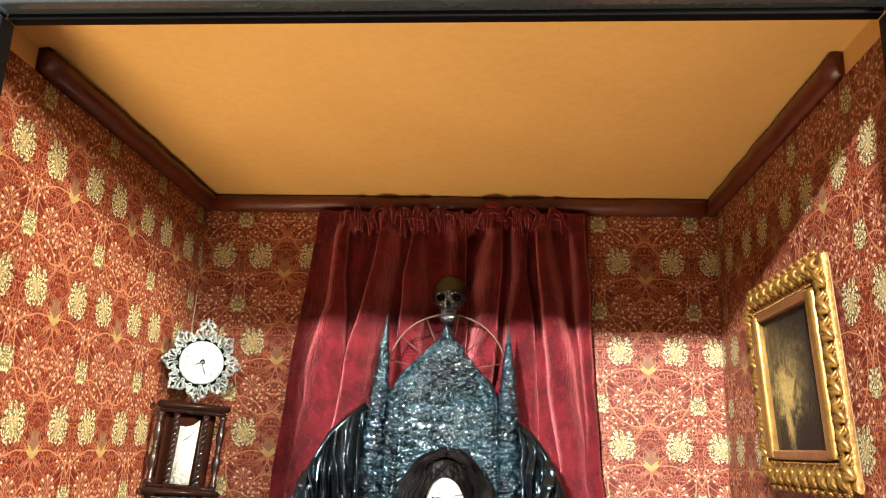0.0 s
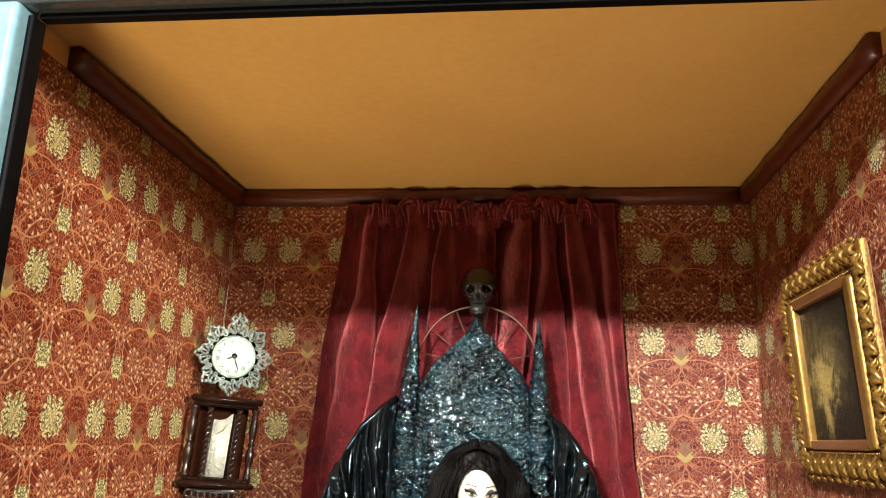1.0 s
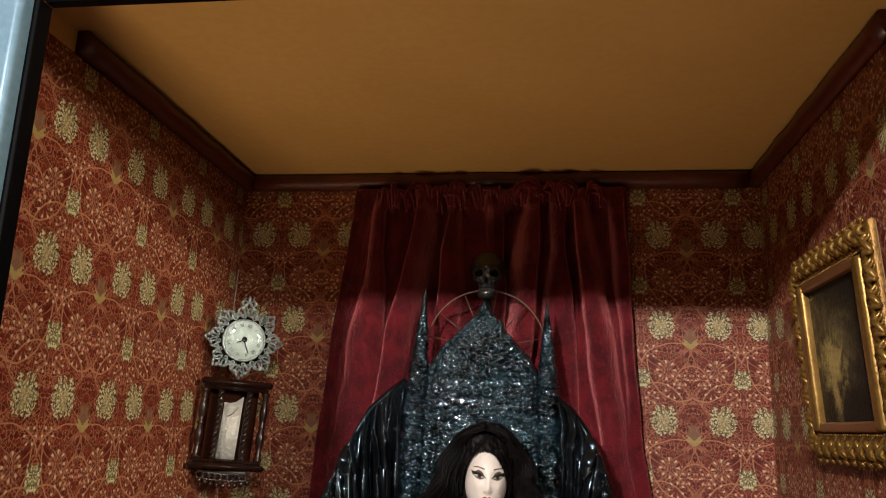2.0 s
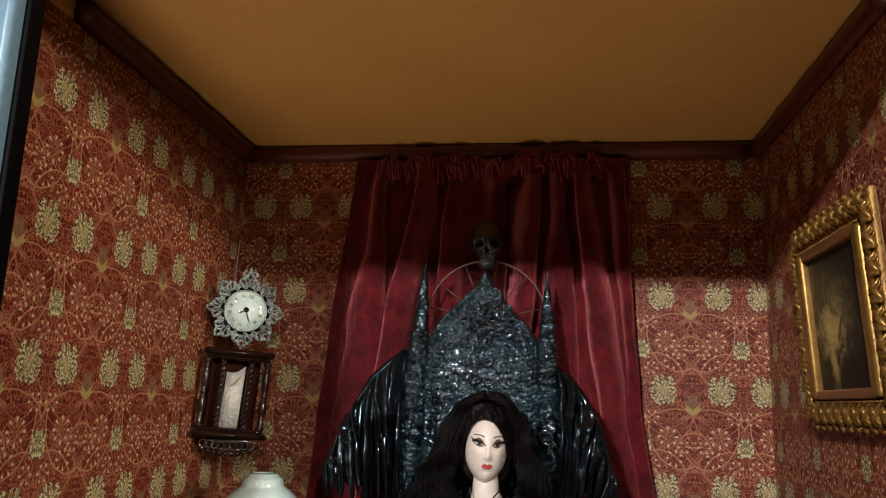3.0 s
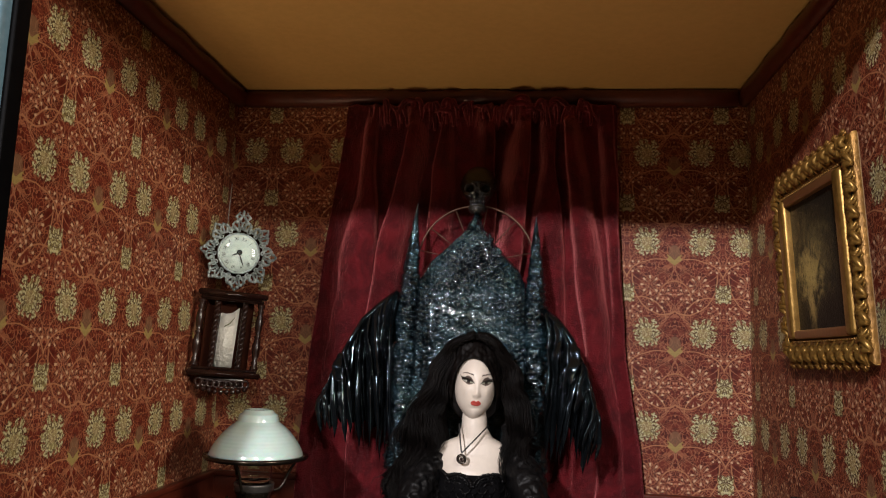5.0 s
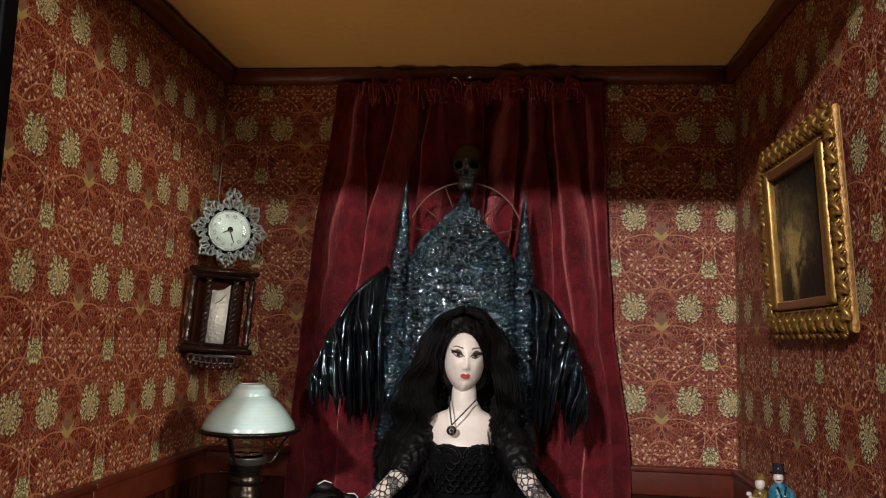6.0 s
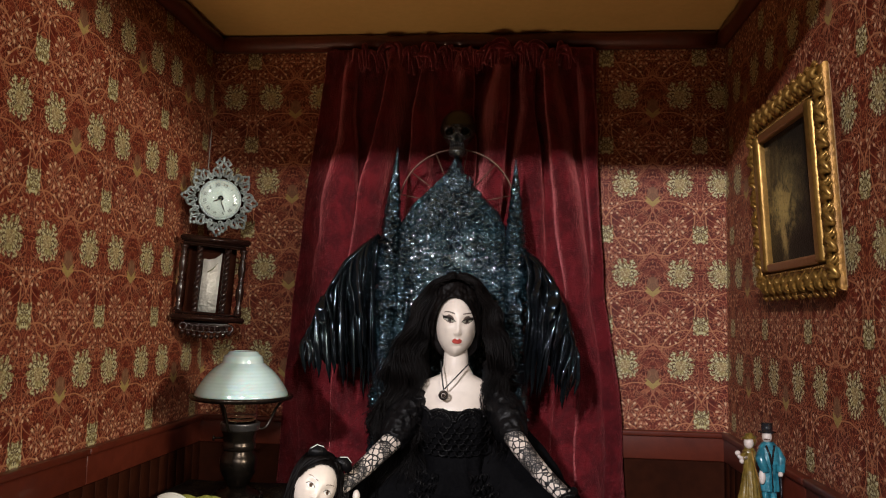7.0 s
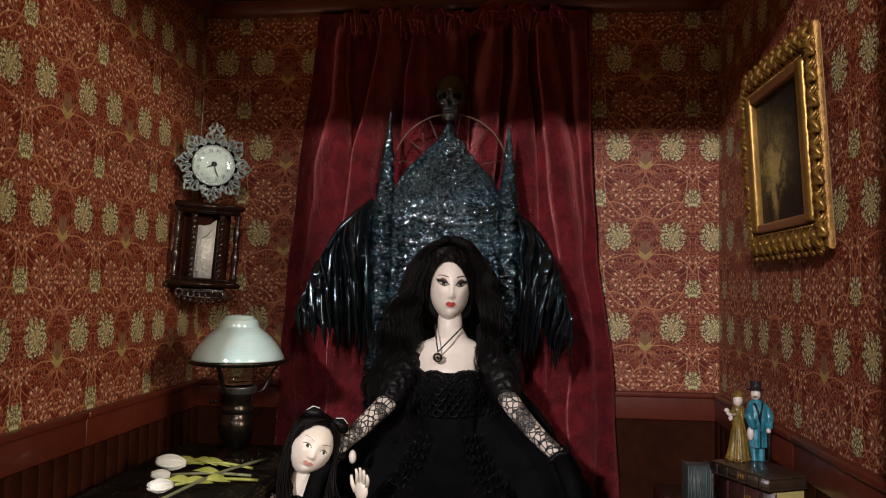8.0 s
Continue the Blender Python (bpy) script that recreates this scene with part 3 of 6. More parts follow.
def wainscot(name, a, b, inward):
    """Rail with a rounded cap, a flat band and a recessed panel below it."""
    a, b, n = Vector((*a, 0)), Vector((*b, 0)), Vector((*inward, 0))

    def strip(z0, z1, depth, bevel):
        lo, hi = [min(p, q) for p, q in zip(a, b + n * depth)], [max(p, q) for p, q in zip(a, b + n * depth)]
        return box((lo[0], lo[1], z0), (hi[0], hi[1], z1), bevel)

    thing = structure(name, strip(0.0005, DADO - 0.024, 0.0025, 0), panelwood, "dark stained panelling under a chair rail")
    n_boards = 0 if n.y else round((b - a).length / 0.0165)
    for k in range(n_boards):
        p, q = a.lerp(b, k / n_boards), a.lerp(b, (k + 1) / n_boards) - (b - a).normalized() * 0.0003
        lo, hi = [min(c, d) for c, d in zip(p + n * 0.0026, q + n * 0.0044)], [max(c, d) for c, d in zip(p + n * 0.0026, q + n * 0.0044)]
        part("board", box((lo[0], lo[1], 0.0008), (hi[0], hi[1], DADO - 0.0255), 0.0005, seg=1), panelwood, thing)
    half = a.lerp(b, 0.46)
    full_b = b
    for a, b in ((a, half - (b - a).normalized() * 0.0001), (half + (b - a).normalized() * 0.0001, full_b)):
        part("rail_band", strip(DADO - 0.025, DADO - 0.004, 0.0052, 0.0008), redwood, thing, "red-brown stained wooden band")
        part("rail_cap", strip(DADO - 0.005, DADO, 0.0075, 0.0014), redwood, thing, "red-brown rounded wooden cap")
    return thing


wainscot("wainscot_back", (XL + 0.0015, YB), (XR - 0.0015, YB), (0, -1))
wainscot("wainscot_left", (XL, YF + 0.002), (XL, YB - 0.0022), (1, 0))
wainscot("wainscot_right", (XR, YF + 0.002), (XR, YB - 0.0022), (-1, 0))

# ---- the case that holds the box, and the hall round it ----
FX0, FX1, FZ1, FZ0 = -0.2520, 0.1735, 0.5475, 0.03
case = tagged(part("display_case", box((XL - 0.016, YB + T + 0.001, -0.03), (XR + 0.016, YB + T + 0.012, 0.63), 0.001), lacquer), "black lacquered display case with an open glossy framed front", "display case")
part("side_panel", box((XL - 0.018, YF + 0.001, -0.03), (XL - T - 0.001, YB + T, 0.63), 0.001), lacquer, case)
part("side_panel", box((XR + T + 0.001, YF + 0.001, -0.03), (XR + 0.018, YB + T, 0.63), 0.001), lacquer, case)
part("top_panel", box((XL - T, YF + 0.001, ZC + T + 0.001), (XR + T, YB + T, 0.63), 0.001), lacquer, case)
part("bottom_panel", box((XL - T, YF + 0.001, -0.03), (XR + T, YB + T, -T - 0.001), 0.001), lacquer, case)


def bar(name, lo, hi, inner, paint, label):
    """Front bar: rounded face with a thin black lip towards the opening."""
    face = part(name, box(lo, hi, 0.004, seg=4), paint, case, label)
    part("inner_lip", inner, lip_black, face, "thin black inner lip")


# side bars get the brighter painted reflection, top and bottom the darker one
bar("top_bar", (FX0 - 0.06, 0.314, FZ1 + 0.003), (FX1 + 0.06, 0.3315, 0.635), box((FX0, 0.3255, FZ1), (FX1, 0.332, FZ1 + 0.005), 0.0008), bar_dark, "glossy black front bar, a faint grey reflection put into the colour")
bar("bottom_bar", (FX0 - 0.06, 0.314, -0.035), (FX1 + 0.06, 0.3315, FZ0 - 0.003), box((FX0, 0.3255, FZ0 - 0.005), (FX1, 0.332, FZ0), 0.0008), bar_dark, "glossy black front bar, a faint grey reflection put into the colour")
bar("left_bar", (FX0 - 0.058, 0.313, FZ0 - 0.004), (FX0 - 0.0030, 0.3313, FZ1 + 0.004), box((FX0 - 0.005, 0.3215, FZ0), (FX0, 0.332, FZ1), 0.0008), bar_lit, "glossy black front bar, its blue-grey reflection put into the colour")
bar("right_bar", (FX1 + 0.0030, 0.313, FZ0 - 0.004), (FX1 + 0.058, 0.3313, FZ1 + 0.004), box((FX1, 0.3215, FZ0), (FX1 + 0.005, 0.332, FZ1), 0.0008), bar_lit, "glossy black front bar, its blue-grey reflection put into the colour")
tagged(part("plinth", box((XL - 0.05, 0.29, -1.0), (XR + 0.05, YB + 0.05, -0.036), 0.004), lacquer), "plain black plinth under the display case", "plinth")
structure("hall_floor", box((-3.2, -4.2, -1.1), (3.2, 2.2, -1.0)), hall_board, "brown wooden boards of the hall")
structure("hall_ceiling", box((-3.2, -4.2, 1.9), (3.2, 2.2, 2.0)), hall_white, "plain white ceiling of the hall")
for nm, lo, hi in (("hall_wall_north", (-3.2, 2.2, -1.0), (3.2, 2.3, 1.9)), ("hall_wall_south", (-3.2, -4.3, -1.0), (3.2, -4.2, 1.9)), ("hall_wall_west", (-3.3, -4.2, -1.0), (-3.2, 2.2, 1.9)), ("hall_wall_east", (3.2, -4.2, -1.0), (3.3, 2.2, 1.9))):
    structure(nm, box(lo, hi), hall_grey, "plain grey wall of the hall")


# ---- curtain ----
def curtain():
    """Gathered crushed-velvet curtain that widens towards the floor, hung flat on the back wall."""
    left = [(0.0, -0.2115), (0.16, -0.2095), (0.25, -0.2065), (0.35, -0.1985), (0.43, -0.192), (0.48, -0.186), (0.53, -0.179), (0.57, -0.1745)]
    right = [(0.0, 0.1095), (0.13, 0.1067), (0.25, 0.0998), (0.33, 0.0868), (0.44, 0.0802), (0.50, 0.0790), (0.57, 0.0772)]
    # pleats: (height over the floor, place across, half width) down each one, how far it stands out, and its steep side
    pleats = [([(0.56, 0.115, 0.020), (0.537, 0.104, 0.024), (0.50, 0.115, 0.026), (0.473, 0.130, 0.036), (0.43, 0.135, 0.060), (0.0, 0.13, 0.075)], 0.0105, 1),
              ([(0.56, 0.272, 0.022), (0.537, 0.290, 0.026), (0.50, 0.288, 0.031), (0.473, 0.272, 0.038), (0.416, 0.238, 0.046), (0.34, 0.195, 0.055), (0.0, 0.17, 0.060)], 0.0185, -1),
              ([(0.56, 0.395, 0.018), (0.537, 0.388, 0.020), (0.50, 0.386, 0.034), (0.473, 0.395, 0.042), (0.36, 0.38, 0.050), (0.0, 0.36, 0.055)], 0.0110, -1),
              ([(0.56, 0.520, 0.024), (0.537, 0.530, 0.029), (0.473, 0.550, 0.031), (0.36, 0.55, 0.045), (0.0, 0.52, 0.055)], 0.0120, 1),
              ([(0.56, 0.665, 0.020), (0.537, 0.656, 0.024), (0.515, 0.644, 0.036), (0.473, 0.638, 0.039), (0.416, 0.635, 0.042), (0.30, 0.62, 0.050), (0.0, 0.60, 0.055)], 0.0170, 1),
              ([(0.56, 0.760, 0.018), (0.537, 0.755, 0.025), (0.50, 0.757, 0.021), (0.455, 0.766, 0.046), (0.416, 0.775, 0.052), (0.0, 0.74, 0.060)], 0.0095, 1),
              ([(0.56, 0.830, 0.022), (0.537, 0.840, 0.024), (0.51, 0.852, 0.030), (0.473, 0.866, 0.037), (0.416, 0.888, 0.043), (0.33, 0.905, 0.042), (0.25, 0.905, 0.040), (0.0, 0.87, 0.050)], 0.0180, -1),
              ([(0.56, 0.962, 0.030), (0.537, 0.966, 0.030), (0.473, 0.978, 0.026), (0.36, 0.985, 0.020), (0.0, 0.97, 0.035)], 0.0085, 1)]
    bm = bmesh.new()
    nu, nv = 360, 220
    top = 0.5570
    grid = []
    for j in range(nv + 1):
        s = j / nv
        z = top * (1 - s) + 0.003
        a, b = curve_at(left, z), curve_at(right, z)
        sway = min(1.0, (top + 0.003 - z) / 0.06)
        here = []
        for k, (line, lift, steep) in enumerate(pleats):
            down = sorted((q[0], q[1]) for q in line)
            wide = sorted((q[0], q[2]) for q in line)
            c = curve_at(down, z) + 0.007 * sway * noise.noise(Vector((k * 7.3, z * 17, 2.0)))
            hw = curve_at(wide, z) * (1 + 0.22 * noise.noise(Vector((k * 5.1, z * 24, 5.0))))
            fade = 1.75 * (0.55 + 0.45 * sway) * (0.16 + 0.84 * min(1.0, max(0.0, (z - 0.33) / 0.16)))
            here.append((c, hw, lift * fade * (1 + 0.30 * noise.noise(Vector((k * 9.7, z * 15, 7.0)))), steep))
        row = []
        for i in range(nu + 1):
            u = i / nu
            out, lean = 0.0, 0.0
            for c, hw, lift, steep in here:
                d = (u - c) / hw
                d *= 0.80 if d * steep < 0 else 1.30
                g = abs(d)
                rise = lift * ((1 - g ** 3.2) ** 0.6 * 0.80 + 0.20 if g < 1 else 0.20 * math.exp(-(g - 1) * 2.4))
                if rise > out:
                    out, lean = rise, 0.30 * rise * steep
            # soft cross wrinkles and small crush marks
            slant = noise.noise(Vector((u * 6 + z * 9, z * 20 - u * 5, 3.0)))
            out += 0.0016 * slant + 0.0016 * noise.noise(Vector((u * 14, z * 12, 1.7))) + 0.0007 * noise.noise(Vector((u * 40, z * 60, 4.0)))
            head = max(0.0, min(1.0, (z - 0.536) / 0.014))
            if head > 0:
                gather = noise.noise(Vector((u * 34, 2.0, z * 40))) + 0.5 * noise.noise(Vector((u * 70, 6.0, z * 60)))
                calm = min(1.0, max(0.0, (u - 0.07) / 0.03)) * min(1.0, max(0.0, (0.92 - u) / 0.03))
                out = out * (1 - 0.6 * head) + head * (0.0060 + 0.0085 * gather * calm)
            rise = (0.0018 * noise.noise(Vector((u * 24, 3.3, 0.5))) + 0.0012 * noise.noise(Vector((u * 60, 1.3, 0.5)))) * max(0.0, (z - 0.53) / 0.03) if z > 0.53 else 0
            row.append(bm.verts.new((a + (b - a) * u + 0.0014 * noise.noise(Vector((z * 20, u * 2, 8.0))) + lean * min(1.0, 6 * u * (1 - u)), YB - 0.0078 - max(out, -0.0005), z + rise)))
        grid.append(row)
    for r, s in zip(grid, grid[1:]):
        for i in range(nu):
            bm.faces.new((r[i], r[i + 1], s[i + 1], s[i]))
    # hems turned back to the wall give the cloth its thickness
    for i in (0, nu):
        back = [bm.verts.new((r[i].co.x, YB - 0.0030, r[i].co.z)) for r in grid]
        for k in range(nv):
            bm.faces.new((grid[k][i], grid[k + 1][i], back[k + 1], back[k]))
    back = [bm.verts.new((v.co.x, YB - 0.0035, v.co.z - 0.001)) for v in grid[0]]
    for k in range(nu):
        bm.faces.new((grid[0][k], grid[0][k + 1], back[k + 1], back[k]))
    ob = part("curtain", bm, velvet)

    def loop(x, half, low, high, r0, lean=0.0, out=0.0):
        """A fold of the gathered heading that stands up and turns over, as a soft flattened loop."""
        y = YB - 0.0155 - out
        pts = []
        for i in range(19):
            t = i / 18
            a = math.pi * t
            pts.append((x - half * math.cos(a) + lean * math.sin(a), y - 0.0045 * math.sin(a), low + (high - low) * math.sin(a) ** 0.75 - 0.002 * t))
        b2 = tube(pts, [r0 * (0.50 + 0.55 * math.sin(math.pi * (i + 0.5) / 19)) for i in range(19)], 12, flat=0.75, side=(0.2, 1, 0.1))
        for v in b2.verts:
            v.co += Vector((1, 1, 1)) * 0.0006 * noise.noise(v.co * 230)
        part("gather", b2, velvet, ob)

    # narrow upright folds in a row, then the loose bunches that stand over the moulding
    for k in range(25):
        u = 0.082 + 0.80 * (k + rng.uniform(0.0, 1.0)) / 25
        x = -0.1745 + 0.2515 * u
        loop(x, rng.uniform(0.0008, 0.0042), 0.5430 + rng.uniform(-0.007, 0.004), 0.5595 + rng.uniform(-0.004, 0.004), rng.uniform(0.0018, 0.0036), rng.uniform(-0.004, 0.004), rng.uniform(-0.002, 0.003))
    for k in range(12):
        u = rng.uniform(0.25, 0.90)
        x = -0.1745 + 0.2515 * u
        loop(x, rng.uniform(0.004, 0.009), 0.5480 + rng.uniform(-0.003, 0.004), 0.5560 + rng.uniform(-0.003, 0.005), rng.uniform(0.0018, 0.0030), rng.uniform(-0.005, 0.005), 0.001)
    for x, half, low, high, r0, lean in ((-0.1180, 0.0090, 0.5470, 0.5640, 0.0032, 0.004), (-0.1090, 0.0050, 0.5450, 0.5640, 0.0030, 0.002), (-0.0760, 0.0070, 0.5480, 0.5640, 0.0028, -0.003),
                                          (-0.0210, 0.0060, 0.5460, 0.5630, 0.0030, 0.002), (-0.0125, 0.0090, 0.5520, 0.5665, 0.0040, 0.003), (-0.0080, 0.0120, 0.5500, 0.5610, 0.0036, -0.004),
                                          (0.0060, 0.0045, 0.5450, 0.5635, 0.0030, 0.002), (0.0250, 0.0100, 0.5480, 0.5640, 0.0036, -0.003), (0.0180, 0.0050, 0.5440, 0.5620, 0.0028, 0.003), (0.0460, 0.0070, 0.5420, 0.5600, 0.0030, 0.002)):
        loop(x, half, low, high, r0, lean, 0.002)
    return tagged(ob, "dark red crushed velvet curtain, gathered at the top", "curtain")

curtain()


# ---- throne ----
throne = empty("throne", pose(-0.05, 0.65, 0), "black cast gothic throne with skull finial and feathered wings", "throne")
throne.matrix_world = Matrix.Identity(4)


def relief(x, z):
    """Height of the cast ornament at a place of the back: knotted worms above, a pebbled plate below, ribbed borders on both sides."""
    v = Vector((x * 125, z * 125, 0.0))
    if z > 0.382:
        worm = abs(noise.noise(v)) * 0.6 + abs(noise.noise(v * 2.1)) * 0.4
        h = 0.0040 * (1 - worm * 2.4) * min(1.0, (z - 0.382) / 0.004)
    else:
        h = 0.0007 * noise.noise(v * 0.9) + 0.0006 * noise.noise(v * 2.4) + 0.0005 * noise.noise(v * 4.2)
    edge = abs(x + 0.0475)
    if edge > 0.036 and z < 0.385:
        h += 0.0016 * math.sin(math.pi * min(1.0, (edge - 0.036) / 0.006)) + 0.0011 * math.sin(z * 1500 + 3 * noise.noise(v)) * math.sin((edge - 0.036) * 700)
    return h


def throne_back():
    left = [(0.06, -0.0985), (0.345, -0.0975), (0.389, -0.0945), (0.4057, -0.0855), (0.4207, -0.0695), (0.4335, -0.0565), (0.447, -0.0485)]
    right = [(0.06, 0.0005), (0.345, -0.0005), (0.389, -0.0035), (0.401, -0.0090), (0.4157, -0.0238), (0.4335, -0.0385), (0.447, -0.0445)]
    bm = bmesh.new()
    nu, nv = 110, 430
    front, back = [], []
    for j in range(nv + 1):
        z = 0.06 + 0.387 * j / nv
        a, b = curve_at(left, z), curve_at(right, z)
        rf, rb = [], []
        for i in range(nu + 1):
            u = i / nu
            x = a + (b - a) * u
            rim = min(1.0, min(u, 1 - u) * (b - a) / 0.003, (0.4475 - z) / 0.003)
            swell = 0.004 * math.sin(math.pi * u)
            # a smooth raised band follows the slopes of the gable
            off = min(u, 1 - u) * (b - a) * 0.72
            if z > 0.386 and off < 0.0060:
                swell += 0.0022 * math.sin(math.pi * off / 0.0060) ** 0.6
            rf.append(bm.verts.new((x, 0.6450 - (swell + relief(x, z)) * rim - 0.003 * math.sqrt(max(rim, 0.0)), z)))
            rb.append(bm.verts.new((x, 0.660, z)))
        front.append(rf)
        back.append(rb)
    for g in (front, back):
        for r, s in zip(g, g[1:]):
            for i in range(nu):
                bm.faces.new((r[i], r[i + 1], s[i + 1], s[i]))
    for k in range(nv):
        for i in (0, nu):
            bm.faces.new((front[k][i], front[k + 1][i], back[k + 1][i], back[k][i]))
    for k in (0, nv):
        for i in range(nu):
            bm.faces.new((front[k][i], front[k][i + 1], back[k][i + 1], back[k][i]))
    return part("back_panel", bm, cast, throne, "black embossed back rubbed with blue-grey metal")


throne_back()


def throne_scrolls():
    """Raised knots of short curled strands on the pointed field, and rings with studs below it."""
    bm = bmesh.new()
    for k in range(130):
        z = rng.uniform(0.382, 0.428)
        half = curve_at([(0.380, 0.036), (0.392, 0.033), (0.4057, 0.025), (0.420, 0.012), (0.430, 0.003)], z)
        x = -0.0475 + rng.uniform(-half, half)
        y = 0.6450 - 0.0058 - 0.004 * (1 - abs(x + 0.0475) / 0.05)
        a, turn, ln = rng.gauss(0.0, 0.8), rng.uniform(-1.2, 1.2), rng.uniform(0.0011, 0.0019)
        pts = [Vector((x, y, z))]
        for i in range(7):
            pts.append(pts[-1] + Vector((ln * math.cos(a), 0.0006 * math.sin(i), ln * math.sin(a))))
            a += turn * 0.6
        tube(pts, [0.0006, 0.0012, 0.0016, 0.0018, 0.0018, 0.0016, 0.0012, 0.0006], 7, bm)

    def front(x):
        return 0.6450 - 0.0028 - 0.004 * math.cos((x + 0.0475) / 0.1 * math.pi)

    # rings with a pitted middle in two loose rows under the gable
    for x, z, r in ((-0.0848, 0.3716, 0.0033), (-0.0669, 0.3716, 0.0024), (-0.0608, 0.3697, 0.0028), (-0.0434, 0.3706, 0.0038), (-0.0288, 0.3730, 0.0024), (-0.0231, 0.3692, 0.0033), (-0.0142, 0.3716, 0.0028), (-0.0881, 0.3786, 0.0024), (-0.0810, 0.3795, 0.0024), (-0.0528, 0.3566, 0.0042), (-0.0424, 0.3543, 0.0033), (-0.0245, 0.3552, 0.0033), (-0.0669, 0.3543, 0.0024), (-0.0339, 0.3519, 0.0024), (-0.0857, 0.3590, 0.0019), (-0.0740, 0.3613, 0.0019), (-0.0127, 0.3580, 0.0019)):
        hoop((x, front(x) - 0.0004, z), r * 0.95, r * 0.42, 18, 7, bm)
    # a small bright boss in the middle, and studs scattered over the plate
    for x, z, r in ((-0.0545, 0.3725, 0.0042), (-0.0510, 0.3690, 0.0030), (-0.0590, 0.3690, 0.0026), (-0.0145, 0.3975, 0.0034), (-0.0130, 0.3790, 0.0036), (-0.0120, 0.3850, 0.0028)):
        ball((x, front(x), z), (r, 0.0030, r), 14, bm)
    for k in range(330):
        z = rng.uniform(0.250, 0.376)
        x = -0.0475 + rng.uniform(-0.034, 0.034)
        r = rng.uniform(0.0006, 0.0013)
        ball((x, front(x) - 0.0002, z), (r, r * 1.2, r * rng.uniform(0.8, 1.3)), 6, bm)
    tagged(part("relief_ornament", bm, cast, throne, "knotted and ringed raised ornament"), kind="stuff")


throne_scrolls()


def throne_post(foot, tip, bend):
    """Knotted post that thins into a spike."""
    bm = bmesh.new()
    n, seg = 620, 30
    rings = []
    for i in range(n + 1):
        s = i / n
        z = 0.0 + tip[1] * s
        x = foot + (tip[0] - foot) * max(0.0, (z - 0.30) / (tip[1] - 0.30)) ** 1.15 + bend * math.sin(math.pi * s)
        r = 0.0115 if z < 0.35 else max(0.0006, 0.0115 * ((tip[1] - z) / (tip[1] - 0.35)) ** 0.85)
        ring = []
        for k in range(seg):
            a = 2 * math.pi * k / seg
            q = Vector((x + 0.010 * math.cos(a), 0.010 * math.sin(a), z))
            w = 1 + 0.26 * noise.noise(q * 240) + 0.30 * noise.noise(q * 520)
            ring.append(bm.verts.new((x + r * w * math.cos(a), 0.652 + r * w * math.sin(a), z)))
        rings.append(ring)
    for r, s in zip(rings, rings[1:]):
        for k in range(seg):
            bm.faces.new((r[k], r[(k + 1) % seg], s[(k + 1) % seg], s[k]))
    bm.faces.new(rings[0][::-1])
    bm.faces.new(rings[-1])
    part("post", bm, cast, throne, "knotted black post ending in a spike")


throne_post(-0.1065, (-0.0995, 0.4585), 0.0)
throne_post(0.0065, (0.0052, 0.4478), 0.0)


def skull():
    """Small dark skull: cranium, sockets, nose hole, cheekbones and a jaw with teeth."""
    bm = bmesh.new()
    b2 = bmesh.new()
    bmesh.ops.create_uvsphere(b2, u_segments=72, v_segments=54, radius=1)
    for v in b2.verts:
        x, y, z = v.co
        low = max(0.0, -z - 0.05)
        sx = 1 - 0.42 * low
        px, py, pz = x * sx * 0.0160, y * 0.0158 * (1 - 0.18 * low), z * 0.0185
        if y < 0:
            for ex in (-0.44, 0.44):
                d = math.hypot((x - ex) / 0.23, (z + 0.20 + 0.10 * (abs(x) - 0.44)) / 0.15)
                py += 0.0062 * math.exp(-d ** 4) - 0.0013 * math.exp(-((d - 1.25) / 0.25) ** 2)
            d = math.hypot(x / (0.10 - 0.16 * (z + 0.54)), (z + 0.54) / 0.15)
            py += 0.0055 * math.exp(-d ** 4)
            py -= 0.0016 * math.exp(-((abs(x) - 0.55) / 0.2) ** 2 - ((z + 0.45) / 0.14) ** 2)
            py -= 0.0012 * math.exp(-((z - 0.12) / 0.10) ** 2) * (1 - abs(x))
        v.co = (px, py, pz)
    bmesh.ops.translate(b2, verts=b2.verts, vec=(-0.0458, 0.6500, 0.4735))
    join(bm, b2)
    ball((-0.0458, 0.6440, 0.4530), (0.0080, 0.0078, 0.0058), 24, bm)
    for sx in (-1, 1):
        ball((-0.0458 + 0.0064 * sx, 0.6432, 0.4697), (0.0026, 0.0026, 0.0017), 12, bm)
        tube(bezier((-0.0458 + 0.0118 * sx, 0.6500, 0.4680), (-0.0458 + 0.0125 * sx, 0.6430, 0.4660), (-0.0458 + 0.0100 * sx, 0.6395, 0.4650), (-0.0458 + 0.0050 * sx, 0.6375, 0.4630), 8), 0.0015, 8, bm)
        tube(bezier((-0.0458 + 0.0110 * sx, 0.6440, 0.4730), (-0.0458 + 0.0085 * sx, 0.6370, 0.4755), (-0.0458 + 0.0040 * sx, 0.6345, 0.4745), (-0.0458 + 0.0008 * sx, 0.6350, 0.4725), 8), 0.0014, 8, bm)
    for row, z in ((0, 0.4592), (1, 0.4562)):
        for k in range(7):
            a = (k - 3) / 3
            ball((-0.0458 + 0.0056 * a, 0.6378 + 0.0032 * a * a, z), (0.0009, 0.0010, 0.0016), 8, bm)
    tube([(-0.0460, 0.652, 0.438), (-0.0458, 0.651, 0.452)], [0.0042, 0.0036], 12, bm)
    part("skull_finial", bm, skull_black, throne, "dark greenish black skull")


